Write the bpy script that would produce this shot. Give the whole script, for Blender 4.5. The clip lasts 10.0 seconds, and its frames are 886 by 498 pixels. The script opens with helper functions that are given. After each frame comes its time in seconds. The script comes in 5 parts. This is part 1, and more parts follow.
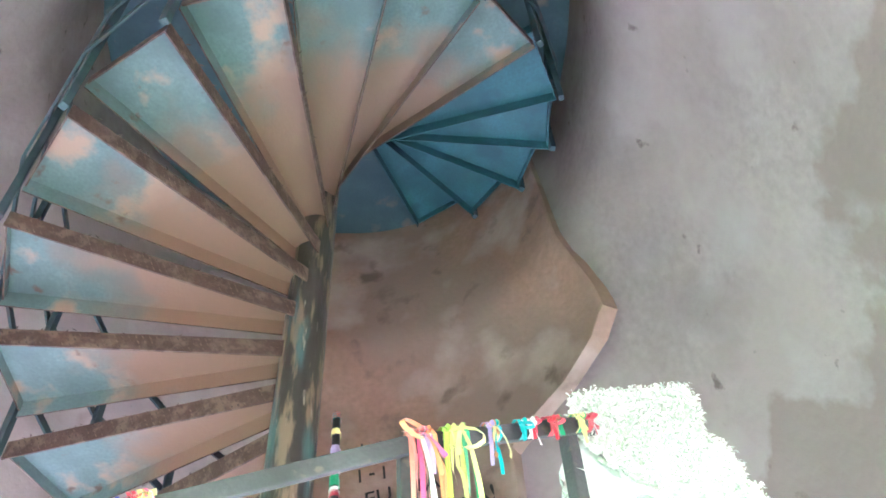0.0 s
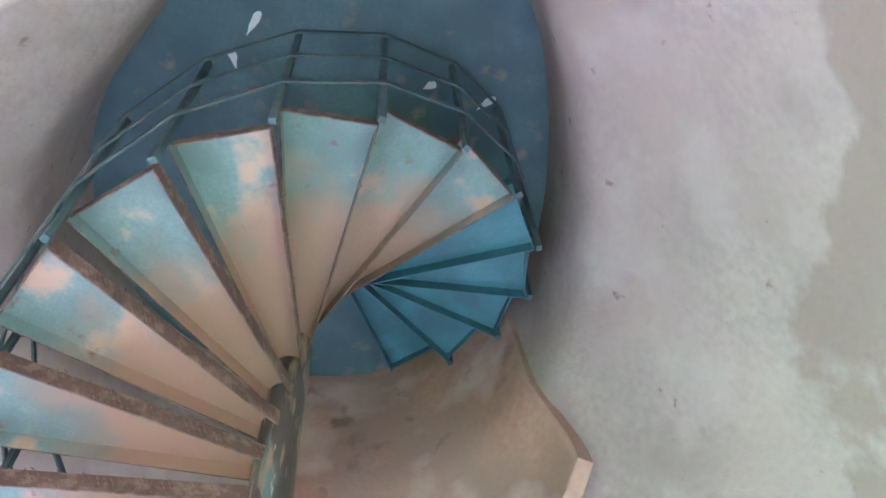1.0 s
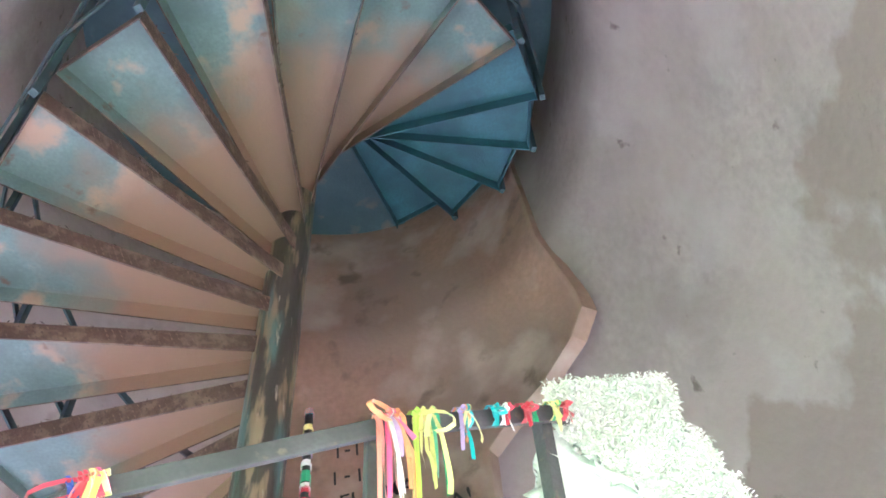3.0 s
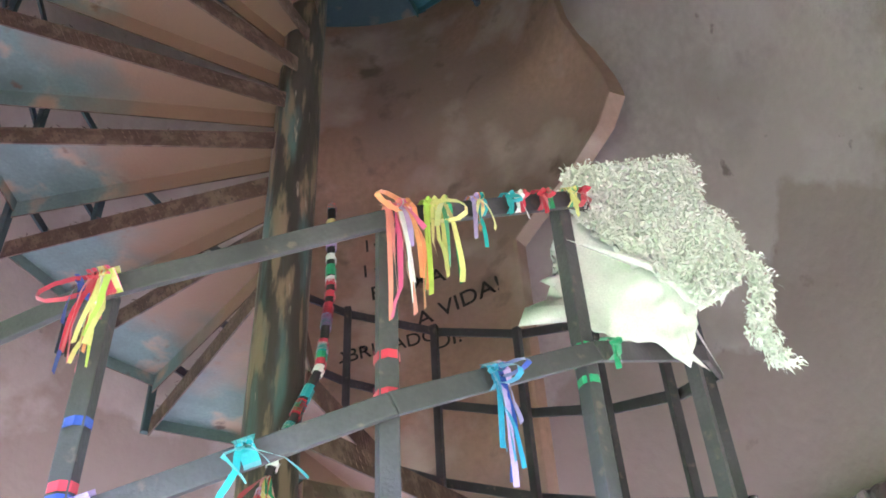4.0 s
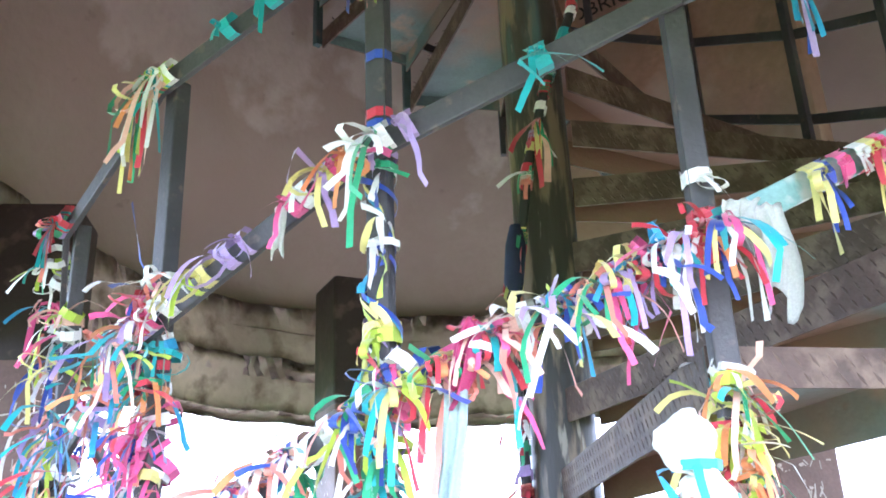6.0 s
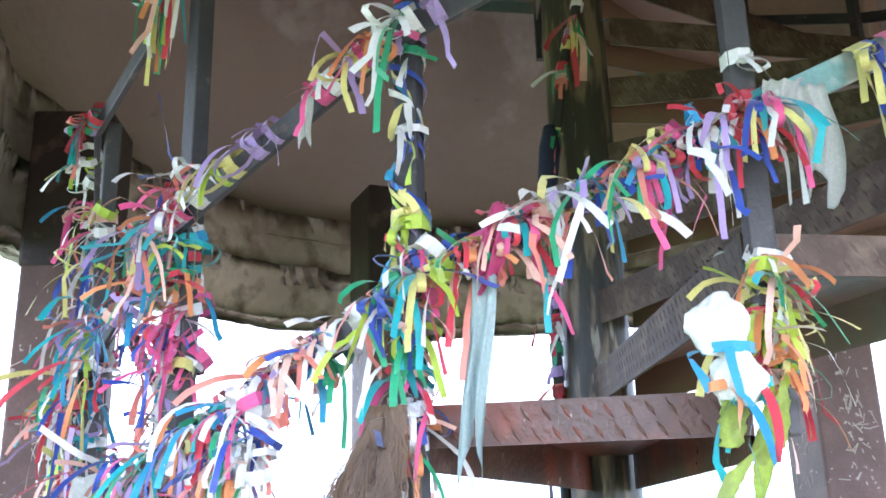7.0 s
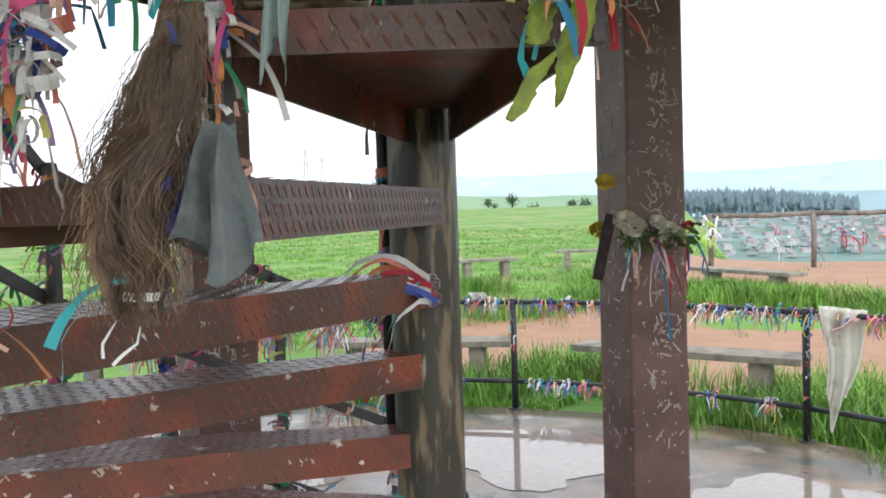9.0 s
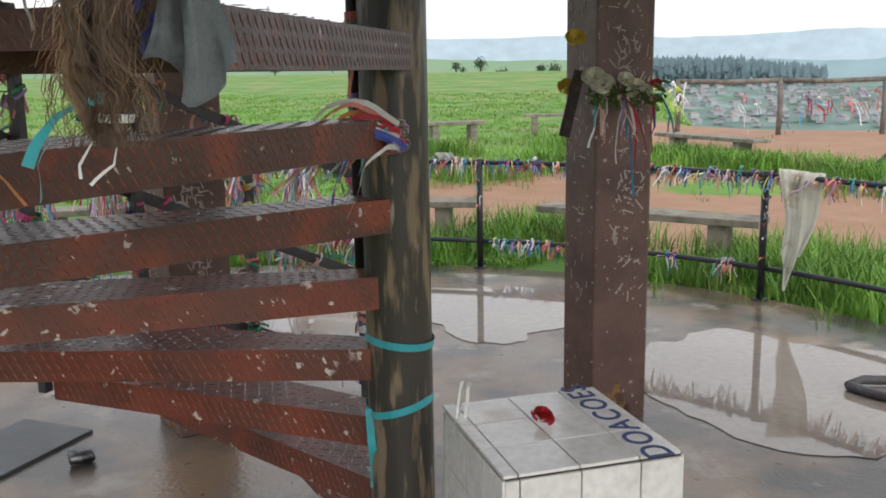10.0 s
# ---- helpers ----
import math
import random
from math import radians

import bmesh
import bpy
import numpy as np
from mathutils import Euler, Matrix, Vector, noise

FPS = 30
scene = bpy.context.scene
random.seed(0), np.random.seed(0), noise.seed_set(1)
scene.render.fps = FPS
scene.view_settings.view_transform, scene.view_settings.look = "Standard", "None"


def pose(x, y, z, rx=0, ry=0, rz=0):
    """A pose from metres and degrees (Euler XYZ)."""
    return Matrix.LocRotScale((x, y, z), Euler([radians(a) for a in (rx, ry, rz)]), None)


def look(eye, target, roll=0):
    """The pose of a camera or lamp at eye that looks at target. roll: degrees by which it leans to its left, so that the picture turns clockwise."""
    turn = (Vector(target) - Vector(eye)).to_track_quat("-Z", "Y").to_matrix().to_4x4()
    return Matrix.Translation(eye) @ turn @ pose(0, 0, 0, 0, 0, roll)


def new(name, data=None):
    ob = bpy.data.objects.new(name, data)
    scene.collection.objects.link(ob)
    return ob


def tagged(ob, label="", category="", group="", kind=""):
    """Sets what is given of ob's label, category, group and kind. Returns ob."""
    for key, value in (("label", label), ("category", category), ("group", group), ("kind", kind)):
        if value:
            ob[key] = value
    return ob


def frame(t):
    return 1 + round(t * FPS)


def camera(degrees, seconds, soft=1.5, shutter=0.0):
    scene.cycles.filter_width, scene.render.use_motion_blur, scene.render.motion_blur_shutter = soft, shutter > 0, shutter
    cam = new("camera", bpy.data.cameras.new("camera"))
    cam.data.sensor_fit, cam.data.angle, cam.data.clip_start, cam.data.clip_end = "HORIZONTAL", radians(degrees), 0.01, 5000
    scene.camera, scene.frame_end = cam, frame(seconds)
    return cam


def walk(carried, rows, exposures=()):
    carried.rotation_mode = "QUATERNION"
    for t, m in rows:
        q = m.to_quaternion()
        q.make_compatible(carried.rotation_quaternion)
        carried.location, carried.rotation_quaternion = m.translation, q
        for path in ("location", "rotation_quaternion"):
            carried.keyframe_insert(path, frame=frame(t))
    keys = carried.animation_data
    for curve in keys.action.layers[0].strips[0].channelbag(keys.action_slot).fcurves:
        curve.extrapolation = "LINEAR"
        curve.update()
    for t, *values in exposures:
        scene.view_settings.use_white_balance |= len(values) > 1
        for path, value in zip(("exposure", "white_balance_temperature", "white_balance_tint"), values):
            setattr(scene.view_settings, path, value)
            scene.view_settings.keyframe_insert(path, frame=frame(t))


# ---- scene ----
cam = camera(51.5, 10.0, soft=1.75)
PATH = [
    (0, (0.271, -2.538, 1.900), (0.408, -1.324, 3.483), -3.9),
    (0.5, (0.247, -2.533, 1.897), (0.410, -1.433, 3.559), -4.8),
    (1, (0.248, -2.533, 1.906), (0.431, -1.588, 3.659), -5.8),
    (1.5, (0.258, -2.529, 1.929), (0.433, -1.736, 3.756), -7.3),
    (2, (0.273, -2.498, 1.922), (0.425, -1.687, 3.744), -6.7),
    (2.5, (0.281, -2.479, 1.897), (0.440, -1.536, 3.654), -6.5),
    (2.7, (0.282, -2.475, 1.891), (0.454, -1.421, 3.582), -5.7),
    (3.8, (0.353, -2.409, 1.952), (0.489, -0.959, 3.323), -3.7),
    (4, (0.342, -2.407, 1.939), (0.450, -0.888, 3.235), -3.5),
    (4.5, (0.313, -2.396, 1.897), (0.312, -0.741, 3.022), -3.0),
    (5, (0.292, -2.396, 1.867), (0.171, -0.661, 2.854), -3.9),
    (5.5, (0.264, -2.395, 1.844), (-0.034, -0.614, 2.706), -3.1),
    (6, (0.254, -2.382, 1.828), (-0.181, -0.573, 2.562), -2.3),
    (6.2, (0.250, -2.372, 1.824), (-0.220, -0.556, 2.519), -2.6),
    (7.5, (0.261, -2.346, 1.783), (-0.288, -0.495, 2.305), -1.2),
    (8, (0.267, -2.347, 1.776), (-0.204, -0.462, 2.249), -1.7),
    (8.5, (0.261, -2.288, 1.725), (-0.091, -0.337, 1.984), -2.0),
    (9, (0.262, -2.296, 1.691), (0.057, -0.308, 1.604), -1.8),
    (9.5, (0.258, -2.318, 1.678), (0.119, -0.338, 1.428), -0.8),
    (10, (0.260, -2.337, 1.649), (0.124, -0.378, 1.270), -0.9),
]
EXPOSE = [(0, 5.3, 4600, 24), (0.5, 5.45, 4550, 23), (1, 5.4, 4550, 23), (1.5, 5.5, 4600, 23), (2, 5.05, 4700, 25), (2.7, 5.15, 4700, 27), (4, 4.25, 4950, 35), (4.5, 4.05, 4950, 34), (5, 4.2, 4950, 28), (5.5, 3.75, 5000, 28), (6.2, 3.05, 5150, 20), (7.5, 2.2, 5300, 18), (8, 2.0, 5450, 17), (8.5, 1.8, 5650, 16), (9, 0.85, 6250, 12), (9.5, 0.5, 6450, 11), (10, 0.33, 6500, 12)]
walk(cam, [(t, look(e, a, r)) for t, e, a, r in PATH], EXPOSE)

# ---- light ----
world = bpy.data.worlds.new("overcast")
scene.world = world
world.use_nodes = True
wn, wl = world.node_tree.nodes, world.node_tree.links
bg = wn["Background"]
sky = wn.new("ShaderNodeTexSky")
sky.sky_type, sky.sun_disc = "NISHITA", False
sky.sun_elevation, sky.sun_rotation = radians(31), radians(149)
sky.dust_density, sky.air_density = 6.0, 1.0
mixsky = wn.new("ShaderNodeMix")
mixsky.data_type = "RGBA"
mixsky.inputs[0].default_value = 0.88
scl = wn.new("ShaderNodeMix")
scl.data_type, scl.blend_type = "RGBA", "MULTIPLY"
scl.inputs[0].default_value = 1.0
scl.inputs[7].default_value = (0.1, 0.1, 0.1, 1)
wl.new(sky.outputs[0], scl.inputs[6])
wl.new(scl.outputs[2], mixsky.inputs[6])
mixsky.inputs[7].default_value = (0.95, 0.98, 1.0, 1)
wl.new(mixsky.outputs[2], bg.inputs[0])
bg.inputs[1].default_value = 1.0
sun = new("sun", bpy.data.lights.new("sun", "SUN"))
sun.data.energy, sun.data.angle, sun.data.color = 1.1, radians(60), (1.0, 0.97, 0.92)
sun.matrix_world = look((12, -20, 14), (0, 0, 0))


# ---- materials ----
def material(name, base, rough=0.7, metal=0.0, spots=(), bump=0.0, grain=60.0, vary=0.25, rand=0.0, coord="Object", stretch=1.0):
    """base colour with two scales of noise; spots: (colour, scale, threshold, softness) layers of wear."""
    m = bpy.data.materials.new(name)
    m.use_nodes = True
    n, l = m.node_tree.nodes, m.node_tree.links
    b = n["Principled BSDF"]
    tc = n.new("ShaderNodeTexCoord")
    out = tc.outputs[coord]
    if stretch != 1.0:
        mp = n.new("ShaderNodeMapping")
        mp.inputs["Scale"].default_value = (1, 1, stretch)
        l.new(out, mp.inputs[0])
        out = mp.outputs[0]
    if rand:
        oi = n.new("ShaderNodeObjectInfo")
        mul = n.new("ShaderNodeMath")
        mul.operation = "MULTIPLY"
        mul.inputs[1].default_value = 40.0
        l.new(oi.outputs["Random"], mul.inputs[0])
        add = n.new("ShaderNodeVectorMath")
        l.new(out, add.inputs[0])
        l.new(mul.outputs[0], add.inputs[1])
        out = add.outputs[0]

    def noise_at(scale, detail=5.0):
        t = n.new("ShaderNodeTexNoise")
        t.inputs["Scale"].default_value, t.inputs["Detail"].default_value = scale, detail
        l.new(out, t.inputs["Vector"])
        return t.outputs["Fac"]

    def ramp(fac, lo, hi):
        r = n.new("ShaderNodeMapRange")
        r.inputs[1].default_value, r.inputs[2].default_value = lo, hi
        l.new(fac, r.inputs[0])
        return r.outputs[0]

    def mix(fac, a, bcol):
        x = n.new("ShaderNodeMix")
        x.data_type = "RGBA"
        l.new(fac, x.inputs[0])
        for sock, v in ((x.inputs[6], a), (x.inputs[7], bcol)):
            if isinstance(v, tuple):
                sock.default_value = (*v, 1)
            else:
                l.new(v, sock)
        return x.outputs[2]

    dark = tuple(c * (1 - vary) for c in base)
    light = tuple(min(1, c * (1 + vary)) for c in base)
    col = mix(ramp(noise_at(grain * 0.06, 6), 0.35, 0.65), dark, light)
    col = mix(ramp(noise_at(grain, 3), 0.2, 1.2), col, tuple(c * 0.6 for c in base))
    for colour, scale, thr, soft in spots:
        col = mix(ramp(noise_at(scale, 7), thr - soft, thr + soft), col, colour)
    l.new(col, b.inputs["Base Color"])
    rr = n.new("ShaderNodeMapRange")
    rr.inputs[3].default_value, rr.inputs[4].default_value = max(0.03, rough - 0.12), min(1, rough + 0.12)
    l.new(noise_at(grain * 0.2), rr.inputs[0])
    l.new(rr.outputs[0], b.inputs["Roughness"])
    b.inputs["Metallic"].default_value = metal
    if bump:
        bp = n.new("ShaderNodeBump")
        bp.inputs["Strength"].default_value, bp.inputs["Distance"].default_value = min(1.0, bump), 0.01 * max(1, bump)
        l.new(noise_at(grain, 8), bp.inputs["Height"])
        l.new(bp.outputs[0], b.inputs["Normal"])
    return m


def band(m, colour, z, wobble, scale, soft=0.08):
    """Old damp-stained plaster below an uneven line round height z."""
    n, l = m.node_tree.nodes, m.node_tree.links
    b = n["Principled BSDF"]
    old = b.inputs["Base Color"].links[0].from_socket
    tc = n.new("ShaderNodeTexCoord")
    sep = n.new("ShaderNodeSeparateXYZ")
    l.new(tc.outputs["Object"], sep.inputs[0])
    t = n.new("ShaderNodeTexNoise")
    t.inputs["Scale"].default_value, t.inputs["Detail"].default_value = scale, 8
    l.new(tc.outputs["Object"], t.inputs["Vector"])
    ma = n.new("ShaderNodeMath")
    ma.operation = "MULTIPLY_ADD"
    ma.inputs[1].default_value, ma.inputs[2].default_value = wobble * 4, -wobble * 2
    l.new(t.outputs["Fac"], ma.inputs[0])
    su = n.new("ShaderNodeMath")
    l.new(sep.outputs[2], su.inputs[0])
    l.new(ma.outputs[0], su.inputs[1])
    r = n.new("ShaderNodeMapRange")
    r.inputs[1].default_value, r.inputs[2].default_value = z + soft, z - soft
    r.inputs[4].default_value = 0.7
    l.new(su.outputs[0], r.inputs[0])
    x = n.new("ShaderNodeMix")
    x.data_type = "RGBA"
    l.new(r.outputs[0], x.inputs[0])
    l.new(old, x.inputs[6])
    x.inputs[7].default_value = (*colour, 1)
    l.new(x.outputs[2], b.inputs["Base Color"])


def lit_wash(m, colour, way, limit):
    """Painted light: a brighter cream tone beyond an uneven upright line, where way . (x, y) falls below limit."""
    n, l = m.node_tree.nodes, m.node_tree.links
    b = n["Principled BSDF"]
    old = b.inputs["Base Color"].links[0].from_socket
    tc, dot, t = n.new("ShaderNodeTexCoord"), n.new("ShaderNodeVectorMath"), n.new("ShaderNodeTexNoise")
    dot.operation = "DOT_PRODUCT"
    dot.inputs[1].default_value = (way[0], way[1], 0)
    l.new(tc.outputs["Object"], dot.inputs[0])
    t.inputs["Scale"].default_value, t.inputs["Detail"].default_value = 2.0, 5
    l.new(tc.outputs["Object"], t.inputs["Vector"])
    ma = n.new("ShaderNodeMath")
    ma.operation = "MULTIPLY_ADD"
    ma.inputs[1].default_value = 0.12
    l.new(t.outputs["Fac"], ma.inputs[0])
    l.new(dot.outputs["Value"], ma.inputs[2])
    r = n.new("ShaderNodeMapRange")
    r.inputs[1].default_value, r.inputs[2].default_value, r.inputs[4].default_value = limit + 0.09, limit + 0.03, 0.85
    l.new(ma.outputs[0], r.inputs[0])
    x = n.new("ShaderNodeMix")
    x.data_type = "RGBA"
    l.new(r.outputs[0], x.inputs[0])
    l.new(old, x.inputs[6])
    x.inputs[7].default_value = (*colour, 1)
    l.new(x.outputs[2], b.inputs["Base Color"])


def outward(m, inner, outer, x0, x1):
    """A second paint along the tread: inner colour near the column, worn edge between x0 and x1."""
    n, l = m.node_tree.nodes, m.node_tree.links
    b = n["Principled BSDF"]
    old = b.inputs["Base Color"].links[0].from_socket
    tc, sep, t = n.new("ShaderNodeTexCoord"), n.new("ShaderNodeSeparateXYZ"), n.new("ShaderNodeTexNoise")
    l.new(tc.outputs["Object"], sep.inputs[0])
    oi = n.new("ShaderNodeObjectInfo")
    add = n.new("ShaderNodeVectorMath")
    mul = n.new("ShaderNodeMath")
    mul.operation, mul.inputs[1].default_value = "MULTIPLY", 30.0
    l.new(oi.outputs["Random"], mul.inputs[0])
    l.new(tc.outputs["Object"], add.inputs[0])
    l.new(mul.outputs[0], add.inputs[1])
    t.inputs["Scale"].default_value, t.inputs["Detail"].default_value = 3.5, 6
    l.new(add.outputs[0], t.inputs["Vector"])
    ma = n.new("ShaderNodeMath")
    ma.operation = "MULTIPLY_ADD"
    ma.inputs[1].default_value = 0.9
    l.new(t.outputs["Fac"], ma.inputs[0])
    l.new(sep.outputs[0], ma.inputs[2])
    r = n.new("ShaderNodeMapRange")
    r.inputs[1].default_value, r.inputs[2].default_value = x0 + 0.45, x1 + 0.45
    l.new(ma.outputs[0], r.inputs[0])
    x = n.new("ShaderNodeMix")
    x.data_type = "RGBA"
    l.new(r.outputs[0], x.inputs[0])
    x.inputs[6].default_value = (*inner, 1)
    l.new(old, x.inputs[7])
    l.new(x.outputs[2], b.inputs["Base Color"])


M = {}
M["redpaint"] = material("red_oxide_paint", (0.105, 0.05, 0.04), 0.32, 0.0, [((0.22, 0.055, 0.032), 5, 0.58, 0.06), ((0.45, 0.40, 0.36), 26, 0.69, 0.015)], 0.25, 90, 0.3, rand=1)
M["redlow"] = material("red_paint_low", (0.23, 0.058, 0.034), 0.42, 0.0, [((0.13, 0.05, 0.035), 4, 0.56, 0.07), ((0.60, 0.53, 0.48), 20, 0.66, 0.012), ((0.10, 0.035, 0.025), 7, 0.62, 0.05)], 0.25, 90, 0.25, rand=1)
M["wetsteel"] = material("worn_wet_relief", (0.20, 0.15, 0.13), 0.22, 0.3, [((0.38, 0.34, 0.31), 14, 0.55, 0.08)], 0.1, 90, 0.3, rand=1)
M["teal"] = material("teal_paint", (0.15, 0.215, 0.21), 0.55, 0.0, [((0.36, 0.25, 0.18), 4.2, 0.60, 0.05), ((0.12, 0.08, 0.06), 11, 0.68, 0.04)], 0.2, 70, 0.25, rand=1)
outward(M["teal"], (0.25, 0.16, 0.11), None, 0.62, 0.95)
# teal with shade painted in, for the dim uppermost treads
M["tealshade"] = material("shaded_teal_paint", (0.05, 0.145, 0.18), 0.55, 0.0, [((0.035, 0.10, 0.13), 5, 0.58, 0.06)], 0.2, 70, 0.25, rand=1)
M["rust"] = material("rusty_lip", (0.09, 0.055, 0.042), 0.6, 0.0, [((0.17, 0.12, 0.09), 18, 0.55, 0.08)], 0.3, 90, 0.3, rand=1)
M["column"] = material("column_paint", (0.055, 0.05, 0.042), 0.38, 0.0, [((0.21, 0.16, 0.105), 24, 0.55, 0.04), ((0.08, 0.14, 0.14), 9, 0.63, 0.05), ((0.32, 0.29, 0.24), 40, 0.68, 0.03)], 0.3, 70, 0.35, stretch=0.16)
M["rail"] = material("grey_rail_paint", (0.075, 0.072, 0.082), 0.5, 0.0, [((0.14, 0.11, 0.10), 30, 0.66, 0.05)], 0.15, 120, 0.3, rand=1)
# upper rails: the shaft's gloom put into their colour, so they blend in
M["railshade"] = material("shaded_teal_rail", (0.06, 0.10, 0.112), 0.6, 0.0, [((0.10, 0.085, 0.08), 14, 0.62, 0.06)], 0.15, 120, 0.3, rand=1)
M["railteal"] = material("worn_teal_rail", (0.24, 0.42, 0.42), 0.5, 0.0, [((0.55, 0.58, 0.56), 18, 0.55, 0.06), ((0.09, 0.08, 0.08), 12, 0.62, 0.04)], 0.15, 120, 0.3)
M["pillar"] = material("pillar_paint", (0.18, 0.105, 0.09), 0.55, 0.0, [((0.09, 0.055, 0.05), 3, 0.58, 0.1), ((0.46, 0.37, 0.34), 30, 0.67, 0.012)], 0.3, 60, 0.25)
M["ochre"] = material("bare_ochre", (0.30, 0.17, 0.07), 0.9, 0.0, [((0.10, 0.06, 0.045), 14, 0.52, 0.06), ((0.02, 0.017, 0.015), 9, 0.62, 0.03)], 0.6, 50, 0.3)
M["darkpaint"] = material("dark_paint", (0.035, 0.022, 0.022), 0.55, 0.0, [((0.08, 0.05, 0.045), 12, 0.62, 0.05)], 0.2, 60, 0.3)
M["scratch"] = material("scratched_paint", (0.52, 0.45, 0.42), 0.8, 0.0, (), 0.0, 80, 0.2)
M["plaster"] = material("stained_plaster", (0.385, 0.33, 0.295), 0.9, 0.0, [((0.36, 0.30, 0.265), 1.1, 0.53, 0.12), ((0.40, 0.355, 0.32), 2.3, 0.60, 0.1), ((0.27, 0.225, 0.20), 1.7, 0.63, 0.1), ((0.17, 0.135, 0.12), 7, 0.71, 0.03)], 0.5, 22, 0.14)
band(M["plaster"], (0.235, 0.182, 0.148), 4.55, 0.8, 1.3, 0.06)
# south-west wall painted cream where it is brightly lit
lit_wash(M["plaster"], (0.74, 0.68, 0.58), (0.41, 1.0), -2.02)
M["rough"] = material("rough_mortar", (0.54, 0.46, 0.40), 0.95, 0.0, [((0.2, 0.155, 0.125), 6, 0.55, 0.08)], 1.0, 16, 0.3)
M["panel"] = material("tan_plaster", (0.46, 0.295, 0.215), 0.85, 0.0, [((0.34, 0.25, 0.20), 1.3, 0.54, 0.1), ((0.52, 0.42, 0.35), 1.9, 0.6, 0.08), ((0.20, 0.15, 0.12), 4.0, 0.66, 0.06)], 0.3, 30, 0.15)
M["slab"] = material("wet_concrete", (0.24, 0.215, 0.195), 0.2, 0.0, [((0.27, 0.185, 0.125), 0.7, 0.48, 0.08), ((0.10, 0.092, 0.085), 1.3, 0.54, 0.07), ((0.33, 0.29, 0.25), 3.1, 0.64, 0.05), ((0.07, 0.06, 0.055), 11, 0.69, 0.03)], 0.35, 40, 0.25)
M["ink"] = material("black_paint", (0.03, 0.028, 0.03), 0.6)


# ---- helpers ----
def part(name, bm, mat, parent=None, label=""):
    me = bpy.data.meshes.new(name)
    bm.to_mesh(me)
    bm.free()
    for m in (mat if isinstance(mat, (list, tuple)) else [mat]):
        me.materials.append(m)
    ob = new(name, me)
    if parent:
        ob.parent = parent
    if label:
        ob["label"] = label
    return ob


def thing(name, label, category, group="", kind="", at=None):
    e = new(name)
    e.empty_display_size = 0.05
    if at is not None:
        e.matrix_world = at
    return tagged(e, label, category, group, kind)


def face(bm, pts, mat=0):
    f = bm.faces.new([bm.verts.new(p) for p in pts])
    f.material_index = mat
    return f


def box(bm, cx, cy, cz, sx, sy, sz, m=None, mat=0, bevel=0.0):
    geo = bmesh.ops.create_cube(bm, size=1.0, matrix=(m or Matrix()) @ Matrix.LocRotScale((cx, cy, cz), None, (sx, sy, sz)))
    fs = {f for v in geo["verts"] for f in v.link_faces}
    for f in fs:
        f.material_index = mat
    if bevel:
        es = list({e for v in geo["verts"] for e in v.link_edges})
        bmesh.ops.bevel(bm, geom=es, offset=bevel, segments=2, affect="EDGES", profile=0.6)


def bar(bm, a, b, w, h, up=(0, 0, 1), mat=0, bevel=0.003):
    a, b = Vector(a), Vector(b)
    d = (b - a).normalized()
    s = d.cross(Vector(up)).normalized()
    u = s.cross(d)
    m = Matrix((d, s, u)).transposed().to_4x4()
    m.translation = (a + b) / 2
    box(bm, 0, 0, 0, (b - a).length, w, h, m, mat, bevel)


def tube(bm, pts, r, n=10, mat=0, cap=True):
    pts = [Vector(p) for p in pts]
    rings = []
    for i, p in enumerate(pts):
        d = (pts[min(i + 1, len(pts) - 1)] - pts[max(i - 1, 0)]).normalized()
        ref = Vector((0, 0, 1)) if abs(d.z) < 0.9 else Vector((1, 0, 0))
        s = d.cross(ref).normalized()
        u = s.cross(d)
        rr = r[i] if isinstance(r, (list, tuple)) else r
        rings.append([bm.verts.new(p + rr * (math.cos(2 * math.pi * k / n) * s + math.sin(2 * math.pi * k / n) * u)) for k in range(n)])
    for a, b in zip(rings, rings[1:]):
        for k in range(n):
            f = bm.faces.new((a[k], a[(k + 1) % n], b[(k + 1) % n], b[k]))
            f.smooth, f.material_index = True, mat
    if cap:
        for ring in (rings[0][::-1], rings[-1]):
            bm.faces.new(ring).material_index = mat


def revolve(bm, profile, a0, a1, n, wobble=0.0, mat=0):
    rings = []
    full = abs(a1 - a0) >= 359.9
    cols = n if full else n + 1
    for i in range(cols):
        a = radians(a0 + (a1 - a0) * i / n)
        ring = []
        for r, z in profile:
            q = Vector((r * math.cos(a), r * math.sin(a), z))
            if wobble:
                q += wobble * noise.noise_vector(q * 1.3) + 0.4 * wobble * noise.noise_vector(q * 4.1)
            ring.append(bm.verts.new(q))
        rings.append(ring)
    for i in range(n):
        a, b = rings[i], rings[(i + 1) % cols]
        for j in range(len(profile) - 1):
            f = bm.faces.new((a[j], b[j], b[j + 1], a[j + 1]))
            f.smooth, f.material_index = True, mat


def polar(r, deg, z=0.0):
    return Vector((r * math.cos(radians(deg)), r * math.sin(radians(deg)), z))


# ---- setting: slab, hollow concrete skirt, pillars ----
STEP, RISE, A0, Z0 = 20.0, 0.2, -95.4, 1.94
R_OUT, R_POST, R_COL = 1.2, 1.24, 0.087


def bound(k):
    return A0 + STEP * k


bm = bmesh.new()
revolve(bm, [(0.0001, 0), (1.5, 0), (3.0, 0), (4.2, 0), (4.53, -0.003), (4.55, -0.02), (4.55, -0.3)], 0, 360, 96)
bmesh.ops.translate(bm, verts=bm.verts, vec=(-1.0, 1.0, 0))
floor = part("floor", bm, M["slab"])
